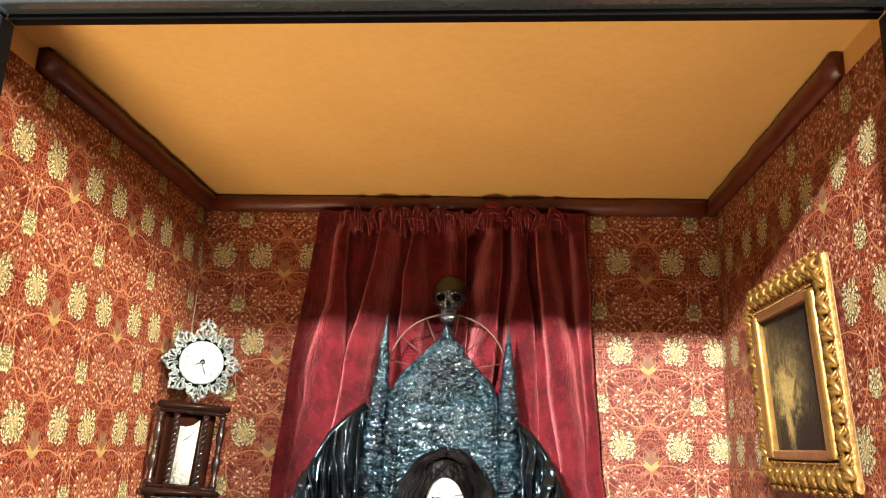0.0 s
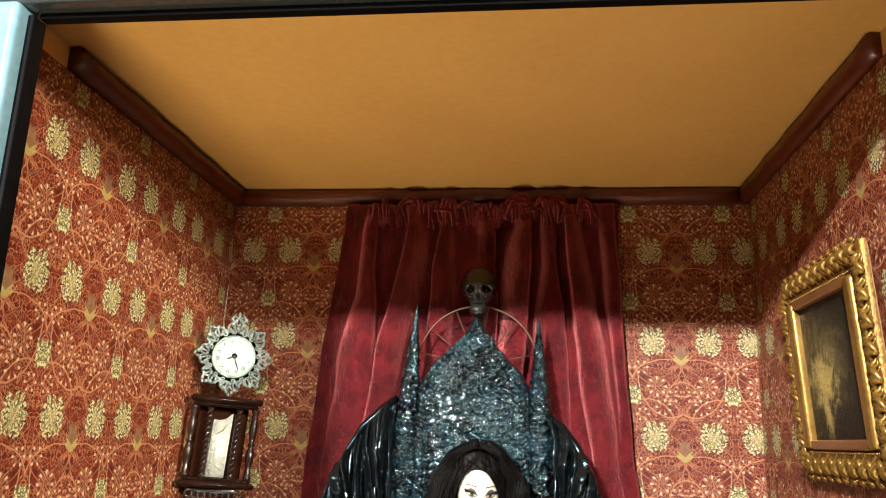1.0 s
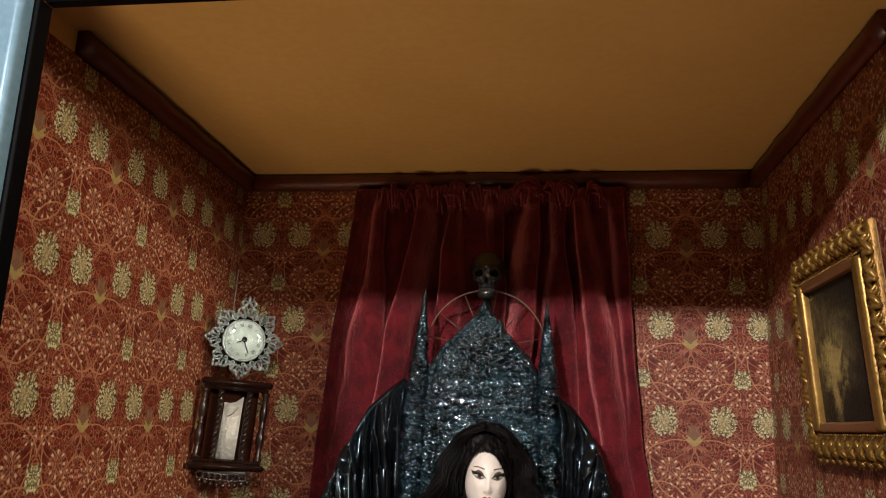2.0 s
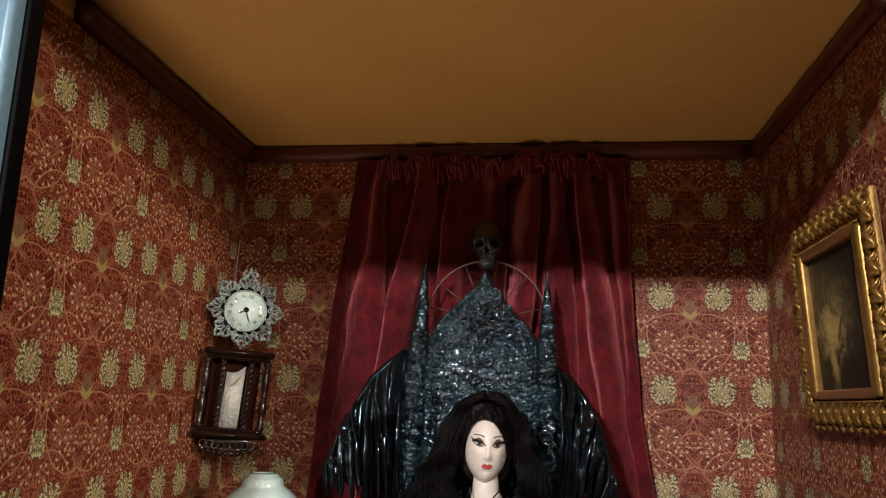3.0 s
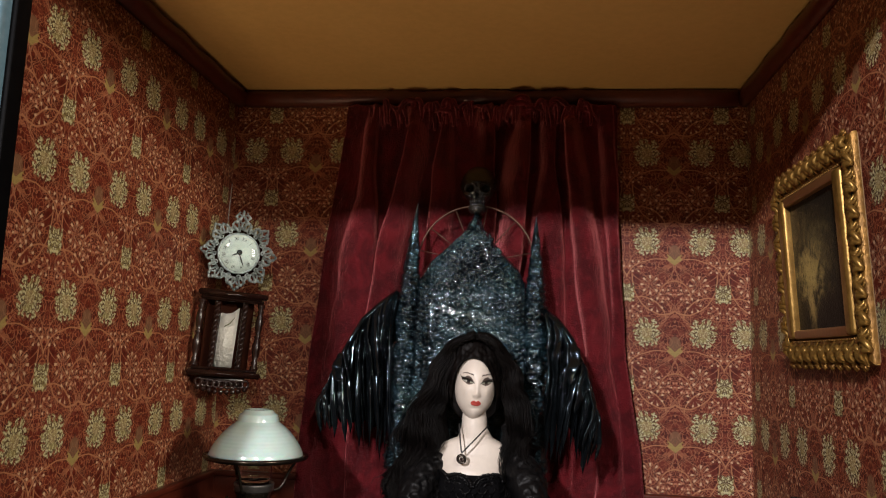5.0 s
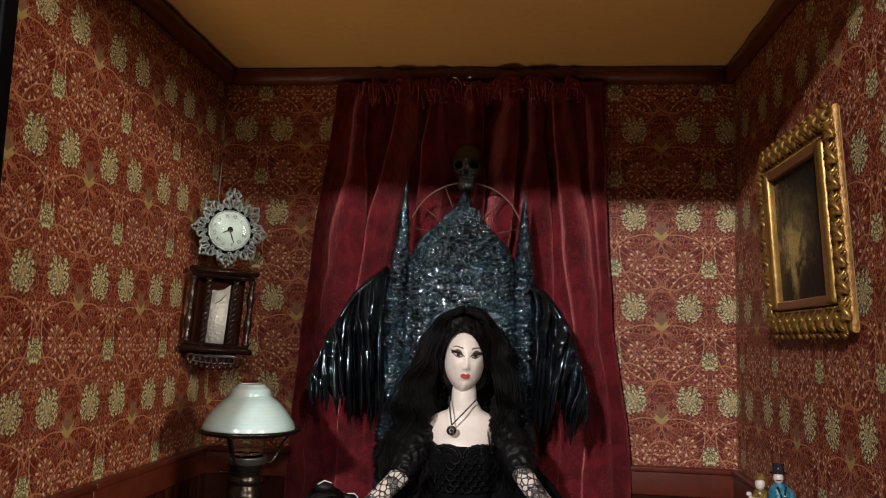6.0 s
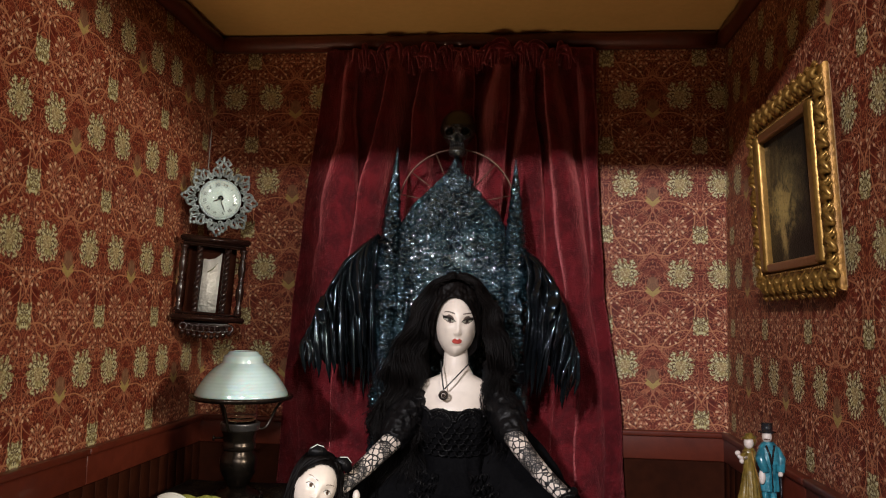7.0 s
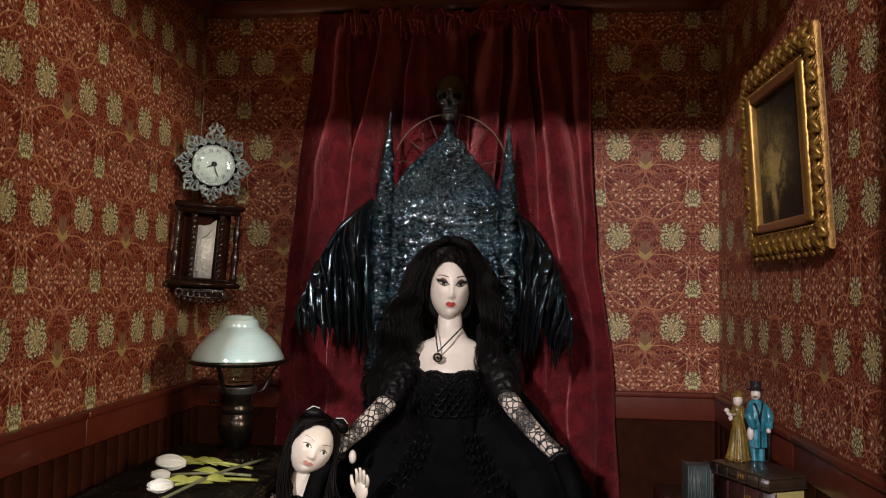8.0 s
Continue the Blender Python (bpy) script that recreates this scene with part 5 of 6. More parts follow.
def small_doll():
    SKIN, LIP, DARK, HAIR, CLOTH, SATIN, LACE = range(7)
    bm = bmesh.new()
    at = (-0.1335, 0.534, 0.1880)
    turn = pose(0, 0, 0, 2, 27, 24) @ Matrix.Diagonal((0.87, 0.87, 0.87, 1))
    doll_head(bm, at, (0.0178, 0.0195, 0.0232), turn, (SKIN, LIP, DARK, 7, 8), False, 0.25)
    m = Matrix.Translation(at) @ turn
    # close-fitting hair with a parting, long straight locks on both sides
    cap = bmesh.new()
    bmesh.ops.create_uvsphere(cap, u_segments=100, v_segments=72, radius=1)
    for v in cap.verts:
        x, y, z = v.co * (1 + 0.03 * noise.noise(v.co * 6))
        if y < -0.05 and math.hypot(x / 0.86, (z + 0.42) / 1.10) < 1:
            y = -0.05 + (y + 0.05) * 0.2
        v.co = m @ Vector((x * 0.0203, 0.003 + y * 0.0215, 0.003 + z * 0.0255))
    join(bm, cap, HAIR)
    for k in range(330):
        side = -1 if k % 2 else 1
        a = rng.random()
        root = m @ Vector((side * (0.002 + 0.015 * a), -0.0125 * (1 - a) + rng.uniform(-0.002, 0.014), 0.0255 - 0.008 * a * a))
        tip = Vector(((-0.1465 if side < 0 else -0.1120) + rng.uniform(-0.009, 0.006), 0.522 + rng.uniform(-0.004, 0.022), rng.uniform(0.105, 0.150)))
        b = m @ Vector((side * (0.0215 + 0.003 * rng.random()), -0.006 + rng.uniform(-0.003, 0.012), 0.012))
        c = m @ Vector((side * (0.0205 + 0.004 * rng.random()), -0.008 + rng.uniform(-0.002, 0.014), -0.022))
        pts = bezier(root, b, c, tip, 10)
        tube(pts, [0.0009 * (1 - 0.5 * i / 10) for i in range(11)], 5, bm, HAIR)
    # two pointed satin bows on top, the highlight on their rims drawn as white lines
    for sx, tilt in ((-0.0115, -16), (0.0125, 14)):
        t2 = m @ pose(sx, -0.005, 0.0255, 0, tilt, 0)
        b2 = prism([(-0.0085, -0.003), (-0.0078, 0.0025), (-0.0030, 0.0062), (0.0030, 0.0052), (0.0085, 0.001), (0.006, -0.004)], -0.0022, 0.0022, 0.0008)
        bmesh.ops.transform(b2, matrix=t2, verts=b2.verts)
        join(bm, b2, SATIN)
        tube([t2 @ Vector(p) for p in ((-0.0076, -0.0026, 0.0026), (-0.0030, -0.0026, 0.0064), (0.0030, -0.0026, 0.0054))], 0.00030, 6, bm, 7)
    # ear and neck
    ball(m @ Vector((-0.0172, 0.002, 0.000)), (0.0022, 0.003, 0.0045), 12, bm, SKIN, turn)
    stack(bm, fine_rows([(-0.1370, 0.540, 0.176, 0.0090, 0.0085), (-0.1400, 0.541, 0.162, 0.0095, 0.0090), (-0.1400, 0.542, 0.152, 0.015, 0.011)], 12), SKIN, 24)
    stack(bm, fine_rows([(-0.1395, 0.543, 0.1570, 0.0100, 0.0090), (-0.1385, 0.543, 0.1535, 0.0170, 0.0120), (-0.1360, 0.543, 0.1480, 0.0260, 0.0150), (-0.1350, 0.543, 0.1150, 0.0235, 0.0160), (-0.1340, 0.540, 0.0850, 0.0270, 0.0200), (-0.1330, 0.535, 0.0020, 0.0400, 0.0320)], 50), CLOTH, 44, 0.10, 40)
    for k in range(150):
        a = rng.uniform(-math.pi, 0)
        z = rng.uniform(0.120, 0.157)
        g = min(1, (0.160 - z) / 0.012)
        ball((-0.1365 + 0.0255 * g * math.cos(a), 0.5425 + 0.0160 * g * math.sin(a), z), rng.uniform(0.0009, 0.0019), 6, bm, SATIN)
    # sleeves; the one raised arm ends in an open palm
    tube(bezier((-0.1600, 0.545, 0.148), (-0.168, 0.540, 0.135), (-0.170, 0.530, 0.115), (-0.165, 0.520, 0.098), 12), 0.0078, 16, bm, LACE)
    tube(bezier((-0.1150, 0.541, 0.147), (-0.104, 0.535, 0.128), (-0.0935, 0.518, 0.125), (-0.0925, 0.508, 0.145), 14), [0.0085 - 0.0036 * i / 14 for i in range(15)], 16, bm, CLOTH)
    tube([(-0.0925, 0.508, 0.143), (-0.0918, 0.506, 0.158)], [0.0044, 0.0040], 12, bm, SKIN)
    palm(bm, (-0.0908, 0.5055, 0.1655), pose(0, 0, 0, 4, 10, -25), 1.05, SKIN)
    ball((-0.1060, 0.548, 0.1785), (0.0028, 0.003, 0.0050), 12, bm, SKIN)
    ob = part("small_doll", bm, [skin, lip_pink, eye_dark, hair_black, cloth_black, satin_black, lace, petal_white, iris_brown])
    return tagged(ob, "small pale doll in black with bows in black hair", "doll")


small_doll()


# ---- side table, oil lamp and tulips ----
def side_table():
    thing = empty("side_table", pose(0, 0, 0), "small dark side table under a gold-figured black cloth", "table")
    part("tabletop", box((-0.278, 0.455, 0.148), (-0.166, 0.655, 0.158), 0.002), ebony, thing)
    bm = bmesh.new()
    n = 60
    grid = []
    for j in range(n + 1):
        row = []
        for i in range(n + 1):
            x, y = -0.2825 + 0.121 * i / n, 0.449 + 0.210 * j / n
            over = max(0.0, -0.2775 - x, x + 0.1665, 0.456 - y, y - 0.6535)
            z = 0.1625 - min(1, over / 0.004) * 0.022 + 0.0009 * noise.noise(Vector((x * 60, y * 60, 0)))
            row.append(bm.verts.new((x, y, z)))
        grid.append(row)
    for r, s in zip(grid, grid[1:]):
        for i in range(n):
            bm.faces.new((r[i], r[i + 1], s[i + 1], s[i]))
    bmesh.ops.solidify(bm, geom=bm.faces[:], thickness=0.0012)
    part("cloth", bm, cloth_lace, thing, "black cloth figured with dull gold")
    for x, y in ((-0.270, 0.463), (-0.174, 0.463), (-0.270, 0.647), (-0.174, 0.647)):
        part("leg", lathe([(0.005, 0), (0.007, 0.006), (0.004, 0.02), (0.006, 0.07), (0.0045, 0.12), (0.006, 0.149)], 14, pose(x, y, 0)), ebony, thing)


side_table()


def oil_lamp():
    x, y, z0 = -0.2075, 0.583, 0.1625
    lamp = empty("oil_lamp", pose(x, y, z0), "small bronze oil lamp with a white milk glass dome shade", "lamp")
    part("foot", lathe([(0.0200, 0), (0.0205, 0.0012), (0.0185, 0.0030), (0.0178, 0.0060), (0.0150, 0.0078), (0.0100, 0.0095), (0.0080, 0.0120)], 40), bronze, lamp)
    for k in range(16):
        a = 2 * math.pi * k / 16
        part("foot_petal", hoop((0.0188 * math.cos(a), 0.0188 * math.sin(a), 0.0042), 0.0026, 0.0007, 14, 6, m=pose(0, 0, 0, 0, 0, math.degrees(a) + 90)), bronze, lamp)
    part("font", lathe([(0.0075, 0.0118), (0.0088, 0.0145), (0.0098, 0.0170), (0.0126, 0.0215), (0.0143, 0.0270), (0.0146, 0.0315), (0.0138, 0.0352), (0.0116, 0.0385), (0.0120, 0.0400)], 44), bronze, lamp, "round-bellied dark bronze oil font")
    part("collar", lathe([(0.0120, 0.0398), (0.0128, 0.0412), (0.0126, 0.0450), (0.0118, 0.0462), (0.0125, 0.0475), (0.0126, 0.0520), (0.0138, 0.0535), (0.0140, 0.0585), (0.0128, 0.0600), (0.0112, 0.0606)], 40), bronze, lamp)
    part("wick_knob", tube([(-0.012, -0.003, 0.049), (-0.0185, -0.006, 0.049)], 0.0008, 8, lathe([(0.0020, -0.0007), (0.0024, 0), (0.0020, 0.0007)], 14, pose(-0.0188, -0.0062, 0.049, 90, 0, -60))), bronze, lamp)
    part("gallery_ring", lathe([(0.0142, 0.0552), (0.0152, 0.0560), (0.0150, 0.0592), (0.0155, 0.0602), (0.0150, 0.0612), (0.0138, 0.0612), (0.0138, 0.0552)], 44, caps=False), pewter, lamp, "dull grey metal ring under the chimney")
    part("chimney", lathe([(0.0112, 0.0606), (0.0128, 0.0650), (0.0130, 0.0700), (0.0120, 0.0780), (0.0100, 0.0900), (0.0098, 0.1000), (0.0092, 0.1000), (0.0094, 0.0900), (0.0114, 0.0780), (0.0124, 0.0700), (0.0122, 0.0650), (0.0106, 0.0612)], 40, caps=False), glass, lamp, "clear glass chimney")
    part("burner", lathe([(0.0088, 0.0600), (0.0088, 0.0614), (0.0062, 0.0624), (0.0034, 0.0636), (0.0026, 0.0638)], 24), bronze, lamp)
    part("shade_ring", lathe([(0.0355, 0.0785), (0.0392, 0.0795), (0.0405, 0.0812), (0.0400, 0.0825), (0.0372, 0.0820), (0.0352, 0.0800)], 64), bronze, lamp, "dark bronze shade carrier rim")
    for ang in (25, 145, 265):
        c, s = math.cos(radians(ang)), math.sin(radians(ang))
        pts = bezier((0.0135 * c, 0.0135 * s, 0.0560), (0.026 * c, 0.026 * s, 0.0520), (0.0215 * c, 0.0215 * s, 0.0740), (0.0368 * c, 0.0368 * s, 0.0800), 12)
        part("shade_arm", tube(pts, [0.0011] * 13, 8), bronze, lamp)
    table = [(0.0, 0.0360), (0.0020, 0.0358), (0.0060, 0.0340), (0.0095, 0.0318), (0.0140, 0.0286), (0.0180, 0.0250), (0.0210, 0.0220), (0.0232, 0.0190), (0.0252, 0.0164)]
    prof = []
    for i in range(41):
        t = 0.0252 * i / 40
        prof.append((curve_at(table, t) + 0.00010 * math.sin(t * 2600), 0.0822 + t))
    prof += [(0.0158, 0.1080), (0.0162, 0.1088), (0.0155, 0.1096), (0.0158, 0.1106), (0.0150, 0.1114), (0.0152, 0.1124), (0.0140, 0.1134), (0.0122, 0.1144), (0.0116, 0.1156), (0.0104, 0.1166), (0.0080, 0.1168)]
    prof += [(max(0.001, r - 0.0013), z - 0.001) for r, z in prof[-2:1:-1]]
    part("shade", lathe(prof, 72, caps=False), milk_glass, lamp, "white ribbed milk glass dome")
    return lamp


oil_lamp()


def tulip(foot, head, lift, blossom, stem_mat, leaves, label):
    """A cut tulip that lies on the cloth: stem, blades and a closed cup of petals."""
    a, b = Vector(foot), Vector(head)
    thing = empty("tulip", pose(*head), label, "tulip", "tulips on the side table")
    inv = Matrix.Translation(-b)
    mid = a.lerp(b, 0.5) + Vector((0, 0, lift))
    part("stem", tube([inv @ p for p in bezier(a, mid, mid, b, 14)], [0.0011] * 15, 8), stem_mat, thing)
    along = (b - a).normalized()
    for k in range(leaves):
        start = a.lerp(b, 0.34 + 0.20 * k)
        end = start + along * rng.uniform(0.018, 0.026) + Vector((rng.uniform(-0.003, 0.003), rng.uniform(-0.005, 0.005), 0.001 + 0.002 * rng.random()))
        m2 = start.lerp(end, 0.5) + Vector((0, 0, 0.003))
        part("leaf", tube([inv @ p for p in bezier(start, m2, m2, end, 10)], [0.0006, 0.0014, 0.0021, 0.0026, 0.0029, 0.0030, 0.0028, 0.0024, 0.0018, 0.0010, 0.0003], 10, flat=0.24, side=(0.3, 0.9, 0.5)), stem_green, thing)
    if blossom:
        side = along.cross(Vector((0, 0, 1))).normalized()
        up = side.cross(along)
        for k in range(6):
            ang = 2 * math.pi * k / 6
            o = side * math.cos(ang) + up * math.sin(ang)
            ln = 0.021 * blossom
            pts, rad = [], []
            for i in range(11):
                g = i / 10
                pts.append(along * (ln * g) + o * (0.0008 + 0.0036 * blossom * math.sin(math.pi * min(1.0, 0.06 + 0.80 * g))))
                rad.append(0.0004 + 0.0034 * blossom * math.sin(math.pi * min(1.0, 0.10 + 0.88 * g)) ** 0.8)
            part("petal", tube(pts, rad, 14, flat=0.22, side=tuple(along.cross(o))), petal_white, thing)
    return thing


tulip((-0.1800, 0.545, 0.1680), (-0.2250, 0.5300, 0.1735), 0.003, 1.0, stem_green, 3, "white tulip with pale green leaves lying on the table cloth")
tulip((-0.1680, 0.520, 0.1660), (-0.2105, 0.4760, 0.1720), 0.003, 0.78, stem_green, 3, "white tulip with pale green leaves lying on the table cloth")
tulip((-0.1760, 0.530, 0.1665), (-0.2290, 0.5130, 0.1690), 0.002, 0.62, stem_grey, 1, "smaller white tulip half hidden under the others")
tulip((-0.1747, 0.560, 0.1720), (-0.2080, 0.4460, 0.1690), 0.004, 0, stem_grey, 0, "long bare grey-green tulip stem lying across the bunch")


# ---- wall clock ----
def wall_clock():
    clock = empty("wall_clock", pose(-0.2578, 0.6440, 0.4093, 0, 0, 27) @ pose(0, 0, 0, 0, 3.2, 0), "dark carved wall clock with a silver filigree bezel and pale dial", "clock")
    # silver filigree round the dial
    bez = part("bezel", hoop((0, -0.003, 0), 0.0186, 0.0012, 56, 10), silver, clock, "bright silver ring")
    part("backplate", lathe([(0.0255, -0.006), (0.0260, -0.004), (0.0255, -0.001)], 48, pose(0, 0.001, 0, 90, 0, 0)), ebony, clock)
    lobes = 8
    for k in range(lobes):
        a = 2 * math.pi * (k + 0.5) / lobes + math.pi / 2 - math.pi / lobes
        rr = 0.0258
        sc = 1.45 if k == 0 else 1.2
        m = pose(rr * math.cos(a), -0.0025, rr * math.sin(a), 0, -math.degrees(a) + 90, 0)
        bm = bmesh.new()
        for sx in (-1, 1):
            hoop(m @ Vector((0.0040 * sx, 0, 0.0005)), 0.0030 * sc, 0.0009, 18, 6, bm)
            hoop(m @ Vector((0.0072 * sx, 0, -0.0022)), 0.0019, 0.0008, 14, 6, bm)
            tube([m @ Vector(p) for p in ((0.0020 * sx, -0.0005, -0.0030), (0.0042 * sx, -0.0012, 0.0035 * sc), (0.0012 * sx, -0.0008, 0.0070 * sc))], [0.0010, 0.0012, 0.0007], 8, bm)
            tube([m @ Vector(p) for p in ((0.0060 * sx, 0, -0.004), (0.0088 * sx, -0.001, 0.0010), (0.0070 * sx, -0.001, 0.0040))], [0.0010, 0.0010, 0.0006], 8, bm)
        ball(m @ Vector((0, -0.0008, 0.0072 * sc)), (0.0013, 0.0011, 0.0020), 10, bm)
        ball(m @ Vector((0, -0.0006, -0.0008)), (0.0016, 0.0012, 0.0016), 10, bm)
        for sx, dx, dz, r in ((-1, 0.0052, 0.0036, 0.0019), (1, 0.0052, 0.0036, 0.0019), (-1, 0.0024, 0.0062, 0.0016), (1, 0.0024, 0.0062, 0.0016), (1, 0.0078, 0.0006, 0.0017)):
            ball(m @ Vector((sx * dx, -0.0012, dz * (0.8 + 0.2 * sc) + rng.uniform(-0.0008, 0.0008))), (r * rng.uniform(0.8, 1.2), 0.0010, r * rng.uniform(0.8, 1.2)), 8, bm)
        part("filigree", bm, silver, bez, "cast silver scrollwork")
    for k in range(16):
        a = 2 * math.pi * (k + 0.25) / 16
        o, s2 = Vector((math.cos(a), 0, math.sin(a))), Vector((-math.sin(a), 0, math.cos(a)))
        c = o * 0.0222 + Vector((0, -0.0022, 0))
        bm = tube([c + o * (0.0030 * (1 - j / 18) * math.sin(j * 0.5)) + s2 * (0.0034 * (1 - j / 18) * math.cos(j * 0.5)) * (1 if k % 2 else -1) for j in range(16)], [0.0010 - 0.00002 * j for j in range(16)], 6)
        part("filigree", bm, silver, bez)
    bm = bmesh.new()
    for sx in (-1, 1):
        tube([Vector((0.0022 * sx, -0.003, 0.030)), Vector((0.0070 * sx, -0.004, 0.0345)), Vector((0.0030 * sx, -0.003, 0.0395))], [0.0012, 0.0012, 0.0007], 8, bm)
        hoop((0.0034 * sx, -0.003, 0.0345), 0.0022, 0.0008, 16, 6, bm)
    ball((0, -0.003, 0.0385), (0.0016, 0.0012, 0.0032), 10, bm)
    part("crest", bm, silver, bez)
    dial = part("dial", lathe([(0.0176, -0.0008), (0.0178, 0.0), (0.0176, 0.0008)], 48, pose(0, -0.0035, 0, 90, 0, 0)), dial_paper, clock, "pale greenish dial with black Roman numerals")
    for k, word in enumerate(("XII", "I", "II", "III", "IIII", "V", "VI", "VII", "VIII", "IX", "X", "XI")):
        cu = bpy.data.curves.new("numeral", "FONT")
        cu.body, cu.size, cu.align_x, cu.align_y, cu.extrude = word, 0.0046, "CENTER", "CENTER", 0.0001
        tmp = new("numeral", cu)
        bpy.context.view_layer.update()
        deps = bpy.context.evaluated_depsgraph_get()
        me = bpy.data.meshes.new_from_object(tmp.evaluated_get(deps))
        bpy.data.objects.remove(tmp)
        me.materials.clear()
        me.materials.append(ink)
        a = math.pi / 2 - 2 * math.pi * k / 12 + radians(-15)
        ob = new("numeral", me)
        ob.parent = dial
        ob.matrix_local = pose(0.0136 * math.cos(a), -0.0047, 0.0136 * math.sin(a), 90, 0, 0) @ pose(0, 0, 0, 0, 0, math.degrees(a) - 90)
        ob.scale = (0.8, 1, 1)
    for nm, ang, ln, w in (("hour_pointer", 205, 0.0070, 0.0009), ("minute_pointer", -66, 0.0132, 0.0006)):
        a = radians(ang)
        part(nm, tube([(-0.002 * math.cos(a), -0.0052, -0.002 * math.sin(a)), (ln * 0.6 * math.cos(a), -0.0052, ln * 0.6 * math.sin(a)), (ln * math.cos(a), -0.0052, ln * math.sin(a))], [w, w * 1.2, w * 0.3], 6), ink, dial)
    part("dial_glass", lathe([(0.0180, 0.0), (0.0177, 0.0006), (0.0140, 0.0013), (0.0080, 0.0017), (0.0001, 0.0019), (0.0001, 0.0016), (0.0080, 0.0014), (0.0140, 0.0010), (0.0175, 0.0003)], 48, pose(0, -0.0052, 0, 90, 0, 0), caps=False), glass, clock, "domed dial glass").visible_shadow = False

    def shelf(name, z0, z1, w, d0, d1):
        out = [(-w, d0), (w, d0), (w * 0.72, d1), (-w * 0.72, d1)]
        bm = bmesh.new()
        lo = [bm.verts.new((x, y, z0)) for x, y in out]
        hi = [bm.verts.new((x, y, z1)) for x, y in out]
        bm.faces.new(lo[::-1])
        bm.faces.new(hi)
        for k in range(4):
            bm.faces.new((lo[k], lo[(k + 1) % 4], hi[(k + 1) % 4], hi[k]))
        bmesh.ops.bevel(bm, geom=bm.edges[:], offset=0.0012, segments=3, affect="EDGES")
        part(name, bm, ebony, clock)

    shelf("top_shelf", -0.0400, -0.0345, 0.0302, -0.011, 0.012)
    shelf("top_cornice", -0.0432, -0.0402, 0.0282, -0.009, 0.012)
    shelf("bottom_shelf", -0.1085, -0.1035, 0.0315, -0.012, 0.012)
    shelf("bottom_moulding", -0.1034, -0.1010, 0.0292, -0.010, 0.012)
    part("case_back", box((-0.0205, 0.007, -0.1012), (0.0205, 0.0105, -0.0430), 0.0008), panelwood, clock, "dark red-brown wooden case back")
    part("pendulum_paper", prism([(-0.0085, -0.1005), (0.0068, -0.1005), (0.0078, -0.0475), (0.0020, -0.0525), (-0.0030, -0.0540), (-0.0078, -0.0535)], 0.0022, 0.0036, 0.0003), foil, clock, "torn crinkled silver paper strip")
    part("paper_stain", tube([(-0.004, 0.0020, -0.0655), (0.0005, 0.0019, -0.0625), (0.0045, 0.0020, -0.0565)], [0.0004, 0.0006, 0.0003], 6), stem_grey, clock)
    turned = [(0.0034, -0.1010), (0.0036, -0.0985), (0.0022, -0.0970), (0.0030, -0.0945), (0.0019, -0.0925), (0.0034, -0.0860), (0.0037, -0.0800), (0.0026, -0.0755), (0.0018, -0.0735), (0.0032, -0.0720), (0.0018, -0.0705), (0.0028, -0.0660), (0.0034, -0.0600), (0.0028, -0.0545), (0.0018, -0.0520), (0.0031, -0.0500), (0.0020, -0.0480), (0.0034, -0.0455), (0.0034, -0.0430)]
    for x in (-0.0252, 0.0252):
        part("turned_column", lathe(turned, 18, pose(x, -0.0045, 0)), ebony, clock)
    for x in (-0.0118, 0.0118):
        bm = bmesh.new()
        for ph in (0, math.pi):
            tube([(x + 0.0013 * math.cos(i * 0.55 + ph), -0.0015 + 0.0013 * math.sin(i * 0.55 + ph), -0.1008 + 0.0576 * i / 70) for i in range(71)], 0.0017, 8, bm)
        part("twisted_column", bm, ebony, clock)
    bm = bmesh.new()
    for k in range(9):
        x = (k - 4) * 0.0049
        dz = 0.0065 * (1 - (x / 0.027) ** 2)
        hoop((x, -0.004, -0.1125 - dz * 0.4), 0.0029, 0.0011, 16, 6, bm)
        ball((x, -0.004, -0.1150 - dz), (0.0024, 0.0020, 0.0024), 10, bm)
    box((-0.019, -0.002, -0.1165), (0.019, 0.010, -0.1080), 0.002, bm)
    part("carved_apron", bm, ebony, clock)
    for ob in clock.children:
        if ob.name.split(".")[0] in ("bezel", "dial", "dial_glass", "backplate"):
            ob.scale = (0.94, 0.94, 0.94)
    part("hanging_thread", tube([(-0.012, 0.008, 0.024), (-0.0125, 0.012, 0.064)], 0.00025, 5), dial_paper, clock)


wall_clock()


